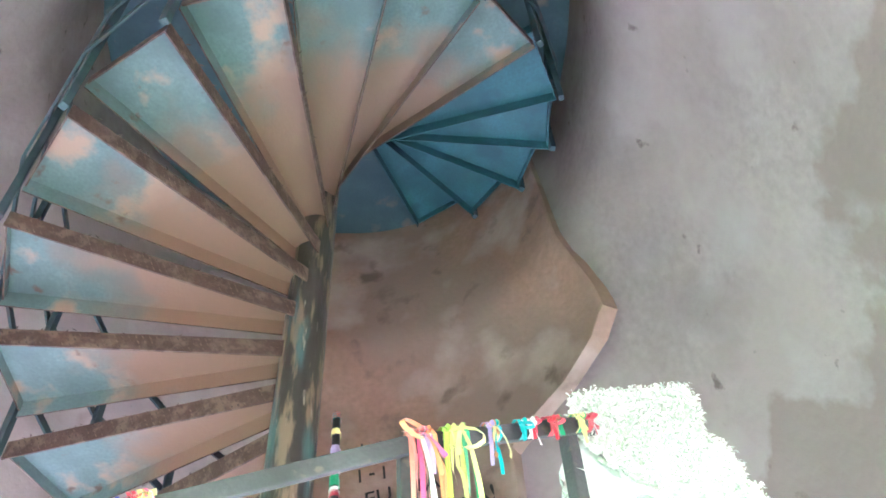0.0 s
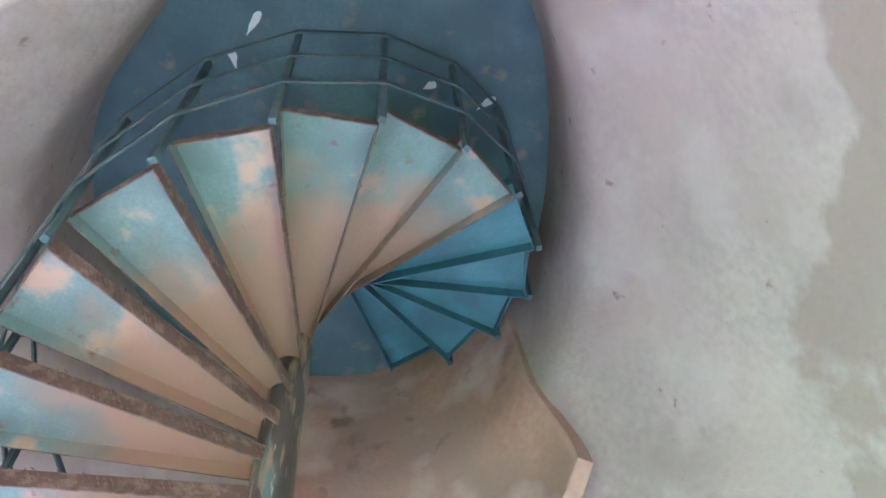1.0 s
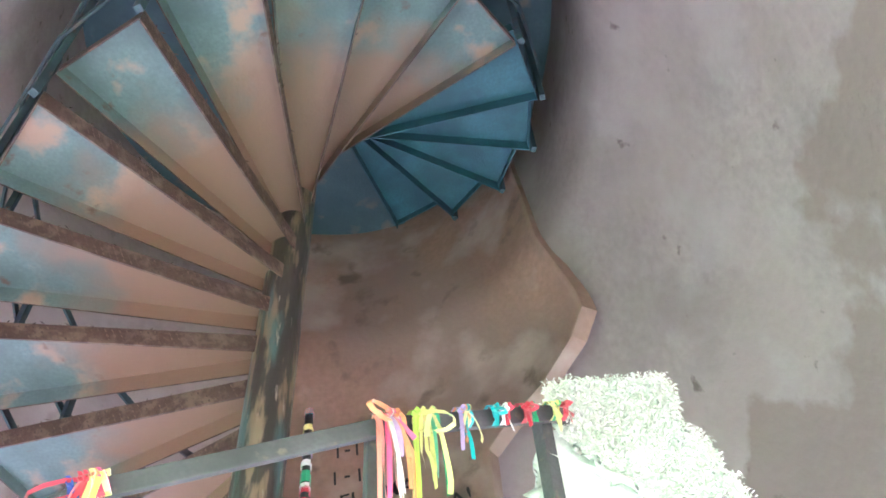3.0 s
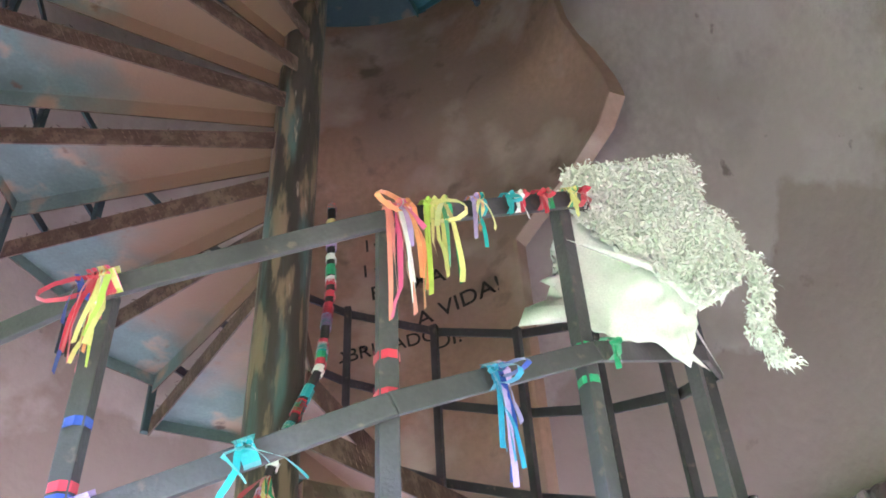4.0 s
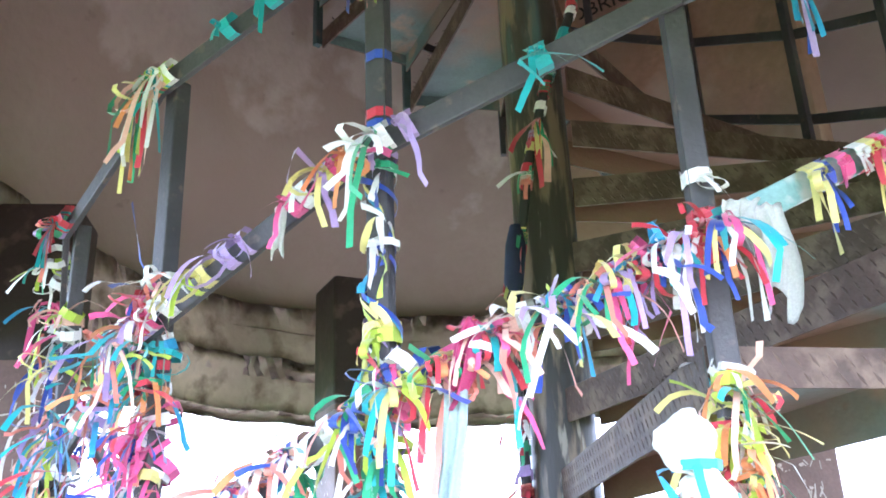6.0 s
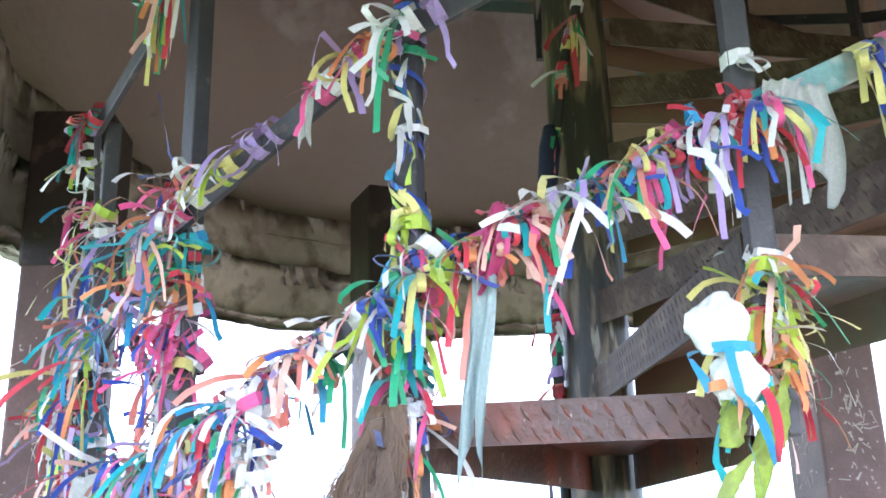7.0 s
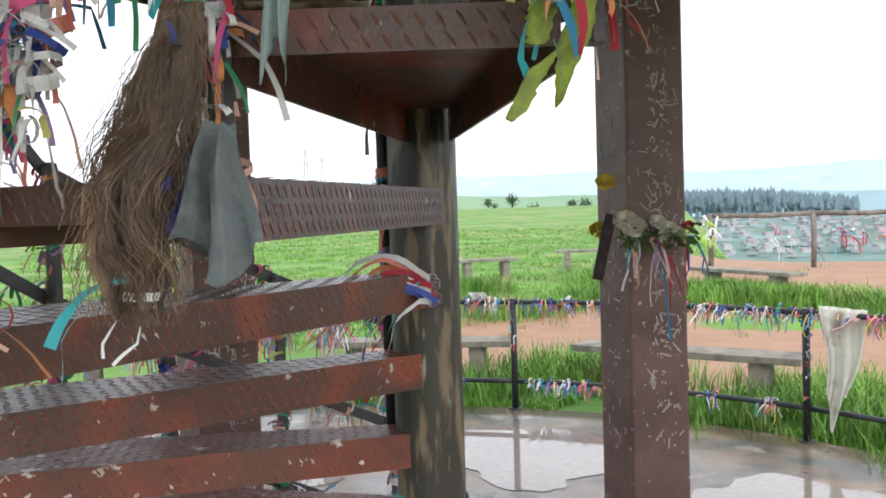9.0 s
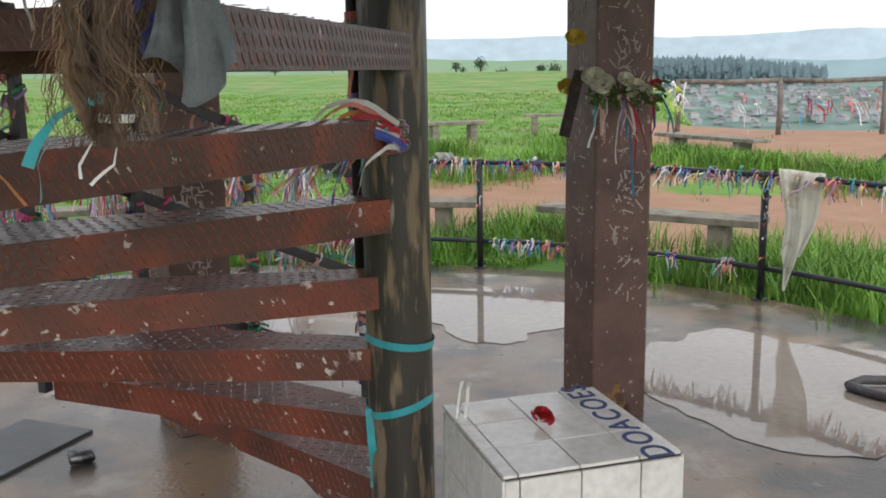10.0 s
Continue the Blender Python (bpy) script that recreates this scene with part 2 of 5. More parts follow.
tagged(floor, "wet grey concrete slab with puddles and brown stains", "floor", kind="structure")

def stretch_south(bm):
    """The hollow is drawn out on its south side."""
    for v in bm.verts:
        r = math.hypot(v.co.x, v.co.y)
        if v.co.y < 0:
            up = min(1, max(0, (v.co.z - 3.4) / 2.4))
            a = math.degrees(math.atan2(v.co.y, v.co.x))
            east = min(1, max(0, (a + 140) / 55))
            east = east * east * (3 - 2 * east)
            v.co.y *= 1.28 + (0.34 * east - 0.24 * (1 - east)) * up


PLAN = ((0, 2.33), (60, 2.6), (90, 3.0), (117, 3.12), (130, 3.02), (143, 2.85), (154, 2.6), (169, 2.3), (180, 2.05), (197, 1.87), (215, 1.87), (240, 2.05), (265, 2.33), (360, 2.33))


def oblong(bm):
    """The foot of the hollow is oblong in plan: long to the north-west, narrow to the west."""
    for v in bm.verts:
        a = math.degrees(math.atan2(v.co.y, v.co.x)) % 360
        w = min(1, max(0, (4.4 - v.co.z) / 0.9))
        w = w * w * (3 - 2 * w)
        for (a0, r0), (a1, r1) in zip(PLAN, PLAN[1:]):
            if a0 <= a <= a1:
                f = (a - a0) / (a1 - a0)
                k = (r0 + (r1 - r0) * f * f * (3 - 2 * f)) / 2.33
        v.co.x *= 1 + (k - 1) * w
        v.co.y *= 1 + (k - 1) * w
        # skirt lowered on its unseen south and east sides to keep light out
        turn = min(1, max(0, (a - 225) / 30)) if a > 180 else min(1, max(0, (45 - a) / 30))
        v.co.z -= 0.24 * turn * min(1, max(0, (3.6 - v.co.z) / 0.5))


bm = bmesh.new()
prof = [(2.78, 2.98), (2.62, 2.93), (2.46, 2.88), (2.38, 2.9), (2.34, 3.1), (2.345, 3.39)]
fine = []
for (r0, z0), (r1, z1) in zip(prof, prof[1:]):
    fine += [(r0 + (r1 - r0) * i / 4, z0 + (z1 - z0) * i / 4) for i in range(7)]
revolve(bm, fine + [prof[-1]], 0, 360, 420, 0.02)
for v in bm.verts:
    v.co += 0.016 * noise.noise_vector(v.co * 7) + 0.013 * noise.noise_vector(v.co * 24)
oblong(bm)
stretch_south(bm)
rim = part("rim_beam", bm, M["rough"])
tagged(rim, "rough unplastered mortar rim round the hollow concrete skirt", "rim", kind="structure")

bm = bmesh.new()
revolve(bm, [(2.345, 3.38), (2.37, 3.40), (2.40, 3.43), (2.415, 3.46), (2.42, 3.5), (2.42, 3.6), (2.41, 3.7), (2.39, 3.8), (2.36, 3.9), (2.28, 4.2), (2.15, 4.6), (1.98, 5.0), (1.8, 5.4), (1.6, 5.75), (1.47, 5.95), (1.42, 6.1), (1.40, 6.5), (1.4, 8), (1.4, 9.8), (1.0, 10.6), (0.0001, 10.8)], 0, 360, 128, 0.03)
oblong(bm)
stretch_south(bm)
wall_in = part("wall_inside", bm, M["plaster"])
tagged(wall_in, "stained grey-brown plaster inside the hollow skirt", "wall", kind="structure")
bm = bmesh.new()
revolve(bm, [(2.76, 2.98), (2.8, 3.3), (2.72, 4.0), (2.3, 5.2), (1.8, 6.2), (1.7, 9.9), (1.2, 10.9), (0.0001, 11.1)], 0, 360, 64, 0.02)
oblong(bm)
stretch_south(bm)
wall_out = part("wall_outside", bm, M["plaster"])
tagged(wall_out, "weathered plaster outside of the hollow skirt", "wall", kind="structure")


def pillar(x, y, turn, marks=0, top=3.37):
    p = thing("pillar", "square concrete pillar in flaking brown paint with scratched marks", "pillar", "pillars under the skirt", at=pose(x, y, 0, 0, 0, turn))
    bm = bmesh.new()
    box(bm, 0, 0, 1.38, 0.29, 0.29, 2.76, bevel=0.012)
    part("shaft", bm, M["pillar"], p)
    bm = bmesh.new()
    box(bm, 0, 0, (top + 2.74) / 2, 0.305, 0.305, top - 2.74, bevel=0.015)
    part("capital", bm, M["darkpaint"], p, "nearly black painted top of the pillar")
    if marks:
        rng = random.Random(marks)
        bm = bmesh.new()
        for side in range(2):
            z = 0.6
            while z < 2.65:
                z += rng.choice((0.012, 0.02, 0.03, 0.09))
                mid = rng.uniform(-0.05, 0.05)
                for _ in range(rng.choice((0, 2, 4, 6)) if side == 0 else rng.randint(0, 2)):
                    u, w, h = mid + rng.gauss(0, 0.035), rng.uniform(0.003, 0.007), rng.choice((0.012, 0.02, 0.035, 0.05)) * rng.uniform(0.7, 1.3)
                    if abs(u) > 0.125:
                        continue
                    m = pose(0, 0, 0, 0, 0, -90 - 90 * side) @ Matrix.Translation((0.1465, u, z + rng.gauss(0, 0.012))) @ pose(0, 0, 0, rng.choice((0, 0, 90, 35, -35)) + rng.gauss(0, 12))
                    box(bm, 0, 0, 0, 0.0014, w, h, m)
        part("scratch_mark", bm, M["scratch"], p, "pale scratched strokes")["kind"] = "stuff"
    if top > 3:
        bm = bmesh.new()
        rng = random.Random(17)
        for side, cu, w0, h0 in ((0, -0.02, 0.085, 0.16), (1, 0.05, 0.06, 0.12)):
            m = pose(0, 0, 0, 0, 0, -90 - 90 * side)
            ring = [(cu + w0 * math.cos(a) * rng.uniform(0.6, 1.1), 0.02 + h0 * abs(math.sin(a)) * rng.uniform(0.7, 1.1)) for a in (math.pi * i / 17 for i in range(18))]
            inner, outer = [bm.verts.new(m @ Vector((0.144, u, z))) for u, z in ring], [bm.verts.new(m @ Vector((0.1475, u, z))) for u, z in ring]
            bm.faces.new(outer)
            for i in range(17):
                bm.faces.new((inner[i], inner[i + 1], outer[i + 1], outer[i]))
        bmesh.ops.recalc_face_normals(bm, faces=bm.faces)
        part("flaked_patch", bm, M["ochre"], p, "bare ochre patch where the paint has flaked")["kind"] = "stuff"
    return p


pillar(0.735, 1.99, 24, 3)
pillar(-1.22, 1.78, 40, 5)
pillar(-2.08, 0.55, 20, 7)
for a in (22, -22, -50, -130, -165):
    q = polar(2.15, a)
    pillar(q.x + 0.18 * q.x / 2.15, q.y + 0.18 * q.y / 2.15, a, 0, 2.86)

# ---- spiral stair ----
stair_column = thing("stair_column", "dark weathered round steel column with peeling paint", "column", at=Matrix.Translation((-0.022, 0, 0)))
bm = bmesh.new()
tube(bm, [(0, 0, z) for z in (0, 0.5, 1, 1.5, 2, 2.5, 3, 4, 6, 8, 10.4)], R_COL, 32)
part("pipe", bm, M["column"], stair_column)


def tread_mesh(trim=0.25):
    """A wedge-shaped pan of folded chequer plate: plate, lips on three sides, open below."""
    h, t, half = 0.085, 0.005, STEP / 2
    bm = bmesh.new()
    n = 1
    inner = [(0.06, -0.055, 0), (0.06, 0.055, 0)]
    o1, o2 = polar(R_OUT, -half + trim), polar(R_OUT, half - 0.25)
    top = [Vector(inner[0]), o1, o2, Vector(inner[1])]
    face(bm, top, 0)
    face(bm, [v - Vector((0, 0, t)) for v in reversed(top)], 1)
    for a, b in ((top[0], top[1]), (top[1], top[2]), (top[2], top[3])):
        d = (b - a).normalized()
        inward = Vector((-d.y, d.x, 0))
        a2, b2 = a + inward * 0.006, b + inward * 0.006
        z = Vector((0, 0, -(0.055 if a is top[1] else h)))
        face(bm, [a, a + z, b + z, b], 0)
        face(bm, [a2, b2, b2 + z, a2 + z], 1)
        face(bm, [a + z, a2 + z, b2 + z, b + z], 0)
    bmesh.ops.remove_doubles(bm, verts=bm.verts, dist=0.0004)
    return bm


def relief_mesh(trim=0.25):
    """Raised lozenges of the chequer plate on the plate and on the lips."""
    bm = bmesh.new()

    def lozenge(c, u, v, nrm, s):
        p, q = u * 0.013, v * 0.0032
        a, b, c1, d = c - p, c + q, c + p, c - q
        e, g = c - u * 0.006 + nrm * 0.0013, c + u * 0.006 + nrm * 0.0013
        vs = [bm.verts.new(x) for x in (a, b, c1, d, e, g)]
        for i in ((0, 3, 4), (3, 5, 4), (3, 2, 5), (2, 1, 5), (1, 4, 5), (1, 0, 4)):
            bm.faces.new([vs[k] for k in i]).material_index = 1 if nrm.z > 0.5 else 0

    half = STEP / 2
    o1, o2 = polar(R_OUT, -half + trim), polar(R_OUT, half - 0.25)
    i1, i2 = Vector((0.06, -0.055, 0)), Vector((0.06, 0.055, 0))
    z = Vector((0, 0, 1))
    row = 0
    x = 0.09
    while x < R_OUT - 0.03:
        w = 0.055 + (x - 0.06) * 0.155
        k = int(2 * w / 0.03)
        for j in range(k):
            s = 1 if (row + j) % 2 else -1
            if -w + 0.022 + j * 0.03 < -0.045 - (x - 0.06) * math.tan(radians(half - trim - 1)):
                continue
            u = Vector((1, s, 0)).normalized()
            lozenge(Vector((x, -w + 0.015 + j * 0.03 + 0.007, 0)), u, Vector((-u.y, u.x, 0)), z, s)
        x += 0.03
        row += 1
    for a, b in ((i1, o1), (o1, o2), (o2, i2)):
        d = (b - a).normalized()
        nrm = Vector((d.y, -d.x, 0))
        L = (b - a).length
        k = int(L / 0.026)
        for j in range(1, k):
            for q in range(2 if a is o1 else 3):
                c = a + d * (j * 0.026 + (0.013 if q % 2 else 0)) - z * (0.017 + 0.026 * q)
                if (c - a).dot(d) > L - 0.02:
                    continue
                u = (d * 0.55 - z * 0.83).normalized()
                lozenge(c, u, u.cross(nrm), nrm, 1)
    return bm


def mesh_of(name, bm, mats):
    me = bpy.data.meshes.new(name)
    bm.to_mesh(me)
    bm.free()
    for m in mats:
        me.materials.append(m)
    return me


tread_low = mesh_of("tread_plate", tread_mesh(), [M["redpaint"], M["redpaint"]])
tread_high = mesh_of("tread_plate", tread_mesh(), [M["rust"], M["teal"]])
# shaded copy of the tread: its colour is darkened
tread_shaded = mesh_of("tread_plate", tread_mesh(), [M["tealshade"], M["tealshade"]])
tread_red = mesh_of("tread_plate", tread_mesh(4.5), [M["redlow"], M["redlow"]])
tread_trim = mesh_of("tread_plate", tread_mesh(4.5), [M["redpaint"], M["redpaint"]])
relief_trim = mesh_of("tread_relief", relief_mesh(4.5), [M["redlow"], M["wetsteel"]])
relief_low = mesh_of("tread_relief", relief_mesh(), [M["redpaint"], M["wetsteel"]])
relief_high = mesh_of("tread_relief", relief_mesh(), [M["rust"], M["rust"]])
FIRST, LAST = -8, 26
for k in range(FIRST, LAST):
    low = k <= 0
    s = thing("stair_tread", "red-brown painted chequer-plate stair tread with scratched paint" if low else "rusty chequer-plate stair tread with worn teal underside", "stair tread", "treads of the spiral stair", at=pose(0, 0, Z0 + RISE * k, 0, 0, bound(k) + STEP / 2))
    p = new("plate", tread_red if k <= -4 else tread_trim if k <= -2 else tread_low if low else tread_shaded if k >= 21 else tread_high)
    p.parent = s
    p = new("raised_pattern", relief_trim if k <= -2 else relief_low if low else relief_high)
    p.parent = s
    p["kind"] = "stuff"

# ---- stair railing ----
LEVELS = {"low": 0.14, "mid": 0.515, "top": 0.91}


SKEW = {1: 0.95, 2: -0.6}
RAISE = {-4: 0.15, -3: 0.15, -2: 0.13, -1: 0.06, 1: -0.02, 2: -0.02}


def post_angle(k):
    """The posts stand a little unevenly."""
    return bound(k) + SKEW.get(k, 0)


def rail_point(k, level, r=R_POST):
    """A point on the railing: k in treads, level by name."""
    k0 = math.floor(k)
    a, b = polar(r, post_angle(k0)), polar(r, post_angle(k0 + 1))
    f = k - k0
    q = a.lerp(b, f)
    q.z = Z0 + RISE * k + LEVELS[level]
    if level == "top":
        q.z += RAISE.get(k0, 0) * (1 - f) + RAISE.get(k0 + 1, 0) * f
    return q


rail = thing("stair_railing", "dark grey square-bar railing of the spiral stair", "railing")
for k in range(FIRST, LAST):
    bm = bmesh.new()
    foot = polar(R_POST - 0.012, post_angle(k), Z0 + RISE * (k - 1) - 0.06)
    top = polar(R_POST - 0.012, post_angle(k), Z0 + RISE * k + 0.925 + RAISE.get(k, 0))
    bar(bm, foot, top, 0.033, 0.03, up=polar(1, bound(k)))
    part("post", bm, M["rail"] if k < 11 else M["railshade"], rail)
    if k < LAST - 1:
        for lv in LEVELS:
            bm = bmesh.new()
            bar(bm, rail_point(k, lv, R_POST + 0.019), rail_point(k + 1 - 1e-6, lv, R_POST + 0.019), 0.012, 0.04)
            part("rail_bar", bm, M["railteal"] if (lv == "low" and k in (1, 2)) else M["rail"] if k < 11 else M["railshade"], rail, "worn teal painted bar" if (lv == "low" and k in (1, 2)) else "")

# landing where the stair ends, open over the last treads
bm = bmesh.new()
zl, gap0, gap1, n = Z0 + RISE * LAST, bound(LAST), bound(LAST - 3) + 360, 60
ring = []
for i in range(n + 1):
    a = gap0 + (gap1 - gap0) * i / n
    ring.append([bm.verts.new(polar(r, a, z)) for r, z in ((0.06, zl), (1.41, zl), (1.41, zl + 0.05), (0.06, zl + 0.05))])
for p, q in zip(ring, ring[1:]):
    for j in range(4):
        bm.faces.new((p[j], q[j], q[(j + 1) % 4], p[(j + 1) % 4]))
for e in (ring[0], ring[-1]):
    bm.faces.new(e)
stretch_south(bm)
bmesh.ops.recalc_face_normals(bm, faces=bm.faces)
M["landing"] = material("landing_teal_paint", (0.095, 0.165, 0.185), 0.6, 0.0, [((0.05, 0.095, 0.11), 1.6, 0.53, 0.12), ((0.2, 0.17, 0.14), 6, 0.66, 0.06)], 0.2, 60, 0.25)
tagged(part("landing", bm, M["landing"]), "dark teal painted steel landing at the top of the stair", "landing", kind="structure")

# pale streaks dried on the underside of the landing
M["dropping"] = material("dried_white_streak", (0.75, 0.77, 0.76), 0.9, 0.0, (), 0.0, 60, 0.1)
rng = random.Random(3)
for x, y, turn, length in ((-0.43, -1.08, -62, 0.17), (-0.23, -1.35, -75, 0.13), (-0.54, -0.86, -105, 0.12), (0.95, -0.72, -40, 0.14), (0.6, -0.8, -30, 0.09)):
    bm = bmesh.new()
    vs = []
    for i in range(14):
        a = 2 * math.pi * i / 14
        w = 0.016 * (1.2 + math.cos(a)) * rng.uniform(0.7, 1.2)
        vs.append((length / 2 * math.cos(a), w * math.sin(a)))
    low, high = [bm.verts.new((x_, y_, -0.002)) for x_, y_ in vs], [bm.verts.new((x_, y_, 0)) for x_, y_ in vs]
    bm.faces.new(low[::-1])
    for i in range(14):
        bm.faces.new((low[i], low[(i + 1) % 14], high[(i + 1) % 14], high[i]))
    ob = part("dried_streak", bm, M["dropping"])
    ob.matrix_world = pose(x, y, zl - 0.003, 0, 0, turn)
    tagged(ob, "dried white streak on the underside of the teal landing", "stain", "streaks under the landing")

# ---- ribbons and cloth ----
PALETTE = {"red": (0.55, 0.03, 0.06), "pink": (0.75, 0.10, 0.30), "coral": (0.78, 0.25, 0.2), "orange": (0.75, 0.28, 0.10), "yellow": (0.72, 0.66, 0.22), "lime": (0.5, 0.66, 0.06), "green": (0.03, 0.33, 0.15), "teal": (0.03, 0.40, 0.46), "sky": (0.04, 0.30, 0.55), "blue": (0.03, 0.07, 0.42), "lilac": (0.42, 0.30, 0.62), "white": (0.82, 0.82, 0.84), "salmon": (0.82, 0.50, 0.42)}
COLOURS = list(PALETTE)
MIXED = COLOURS + ["white", "salmon", "coral", "white", "white", "white", "blue", "blue", "teal", "sky", "pink", "coral", "lilac", "red", "salmon", "green", "white"]
RIB = [material("ribbon_" + c, v, 0.55, 0.0, (), 0.0, 400, 0.12) for c, v in PALETTE.items()]
for m in RIB:
    m.node_tree.nodes["Principled BSDF"].inputs["Sheen Weight"].default_value = 0.3
CLOTH = material("white_cloth", (0.8, 0.81, 0.78), 0.85, 0.0, (), 0.15, 300, 0.06)
FLEECE = material("cream_fleece", (0.93, 0.94, 0.88), 0.95, 0.0, (), 0.0, 200, 0.1)
GREYCLOTH = material("grey_cloth", (0.37, 0.42, 0.45), 0.85, 0.0, [((0.16, 0.18, 0.2), 12, 0.6, 0.08)], 0.2, 250, 0.15)
HAIR = material("brown_hair", (0.12, 0.072, 0.046), 0.5, 0.0, [((0.28, 0.18, 0.11), 16, 0.54, 0.09), ((0.05, 0.03, 0.02), 9, 0.58, 0.08)], 0.0, 200, 0.35, stretch=0.35)
DOWN = Vector((0, 0, -1))


def tail(bm, p, d, length, width, rng, mat, stiff=0.35, seg=8, curl=0.5):
    """One ribbon end: leaves the knot along d, bends down, twists."""
    p, d = Vector(p), Vector(d).normalized()
    side = d.cross(DOWN)
    side = side.normalized() if side.length > 0.05 else Vector((1, 0, 0))
    turn = rng.uniform(-1.3, 1.3)
    grav = rng.uniform(0.08, 0.55) * (1.3 - stiff)
    crease = rng.randint(2, seg)
    prev = None
    for i in range(seg + 1):
        f = i / seg
        s = (Matrix.Rotation(turn * f * 1.5, 3, d) @ side) * width / 2
        cur = (bm.verts.new(p - s), bm.verts.new(p + s))
        if prev:
            fc = bm.faces.new((prev[0], prev[1], cur[1], cur[0]))
            fc.material_index, fc.smooth = mat, True
        prev = cur
        d = d * (1 - grav) + DOWN * grav + Vector((rng.uniform(-1, 1), rng.uniform(-1, 1), rng.uniform(-1, 1))) * curl * 0.16
        if i == crease:
            d = d + Vector((rng.uniform(-1, 1), rng.uniform(-1, 1), rng.uniform(-1, 0.8))) * curl * 1.7
        d = d.normalized()
        side = (side - d * side.dot(d)).normalized()
        p = p + d * length / seg


def loop(bm, p, d, size, width, rng, mat):
    d = Vector(d).normalized()
    up = (DOWN * rng.uniform(0.3, 1.0) + d * 0.6).normalized()
    s = d.cross(up).normalized() * width / 2
    prev = None
    for i in range(11):
        a = 2 * math.pi * i / 10
        q = Vector(p) + up * size * (1 - math.cos(a)) / 2 + d * size * 0.45 * math.sin(a)
        cur = (bm.verts.new(q - s), bm.verts.new(q + s))
        if prev:
            fc = bm.faces.new((prev[0], prev[1], cur[1], cur[0]))
            fc.material_index, fc.smooth = mat, True
        prev = cur


def wrap(bm, p, axis, r, width, mat, turns=1, sides=8):
    """A flat band wound round a bar."""
    axis = Vector(axis).normalized()
    u = axis.cross(Vector((0.3, 0.9, 0.2))).normalized()
    v = axis.cross(u)
    prev, n = None, sides * turns
    for i in range(n + 1):
        a = 2 * math.pi * i / sides + 0.4
        q = Vector(p) + (u * math.cos(a) + v * math.sin(a)) * r + axis * (width * 0.9 * i / sides)
        cur = (bm.verts.new(q - axis * width / 2), bm.verts.new(q + axis * width / 2))
        if prev:
            bm.faces.new((prev[0], prev[1], cur[1], cur[0])).material_index = mat
        prev = cur


LABEL = {"white": "white satin ribbon tied in a knot", "default": "satin wish ribbon tied to the bar with loose ends"}


def ribbon(p, out, axis, colour, rng, size=0.11, group="ribbons on the stair railing", ends=2, loops=0, stiff=None, r=0.022, hang=0.0, curl=0.5):
    c = COLOURS.index(colour)
    bm = bmesh.new()
    wrap(bm, (0, 0, 0), axis, r, 0.011, 0, rng.randint(1, 2))
    o = Vector(out).normalized()
    wrap(bm, o * r, Vector(axis).cross(o) + 0.4 * o, 0.006, 0.011, 0, 1, 6)
    for _ in range(ends):
        d = o + Vector((rng.uniform(-1, 1), rng.uniform(-1, 1), rng.uniform(-0.6, 0.6) - hang))
        tail(bm, o * r, d, size * rng.uniform(0.45, 1.3), rng.uniform(0.0065, 0.011), rng, 0, stiff if stiff is not None else rng.uniform(0.2, 0.75), curl=curl)
    for _ in range(loops):
        loop(bm, o * r, o + Vector((rng.uniform(-1, 1), rng.uniform(-1, 1), 0)), size * rng.uniform(0.3, 0.55), 0.011, rng, 0)
    ob = part("ribbon", bm, RIB[c])
    ob.location = p
    tagged(ob, colour + " satin wish ribbon knotted on a bar, ends loose", "ribbon", group)
    return ob


def ribbon_mass(points, label, seed, size=0.1, spread=1.6, palette=None, width=0.0098):
    """Hundreds of ribbons too many to count: tails and bands at the points (place, out, axis)."""
    rng = random.Random(seed)
    bm = bmesh.new()
    for p, out, axis in points:
        c = COLOURS.index(rng.choice(palette or MIXED))
        q = Vector(p) + Vector((rng.gauss(0, 0.012), rng.gauss(0, 0.012), rng.gauss(0, 0.012)))
        if rng.random() < 0.4:
            tilt = Vector(axis).normalized() + 0.5 * Vector((rng.uniform(-1, 1), rng.uniform(-1, 1), rng.uniform(-1, 1)))
            wrap(bm, q, tilt, 0.019 + rng.random() * 0.008, width, c, rng.randint(1, 2))
        for _ in range(rng.randint(1, 3)):
            o = Vector(out).normalized()
            d = o + spread * Vector((rng.uniform(-1.2, 1.2), rng.uniform(-1.2, 1.2), rng.uniform(-0.8, 0.8)))
            tail(bm, q + o * 0.02, d, size * rng.choice((0.4, 0.7, 0.9, 1.2, 1.6)) * rng.uniform(0.8, 1.2), width * rng.uniform(0.6, 1.1), rng, c, rng.uniform(0.15, 0.8))
        for _ in range(rng.choice((0, 0, 1))):
            o = Vector(out) + 1.4 * Vector((rng.uniform(-1, 1), rng.uniform(-1, 1), rng.uniform(-1, 1)))
            loop(bm, q + Vector(out) * 0.015, o, size * rng.uniform(0.3, 0.75), width * 0.85, rng, c)
    ob = part("ribbon_mass", bm, RIB)
    tagged(ob, label, "ribbons", kind="stuff")
    return ob


def on_rail(k, level, lift=0.0):
    p = rail_point(k, level, R_POST + 0.03)
    p.z += lift
    a = rail_point(k - 0.05, level)
    return p, polar(1, bound(k)), rail_point(k + 0.05, level) - a


def on_post(k, z):
    return polar(R_POST - 0.012, post_angle(k), z), polar(1, bound(k)), Vector((0, 0, 1))


rng = random.Random(11)
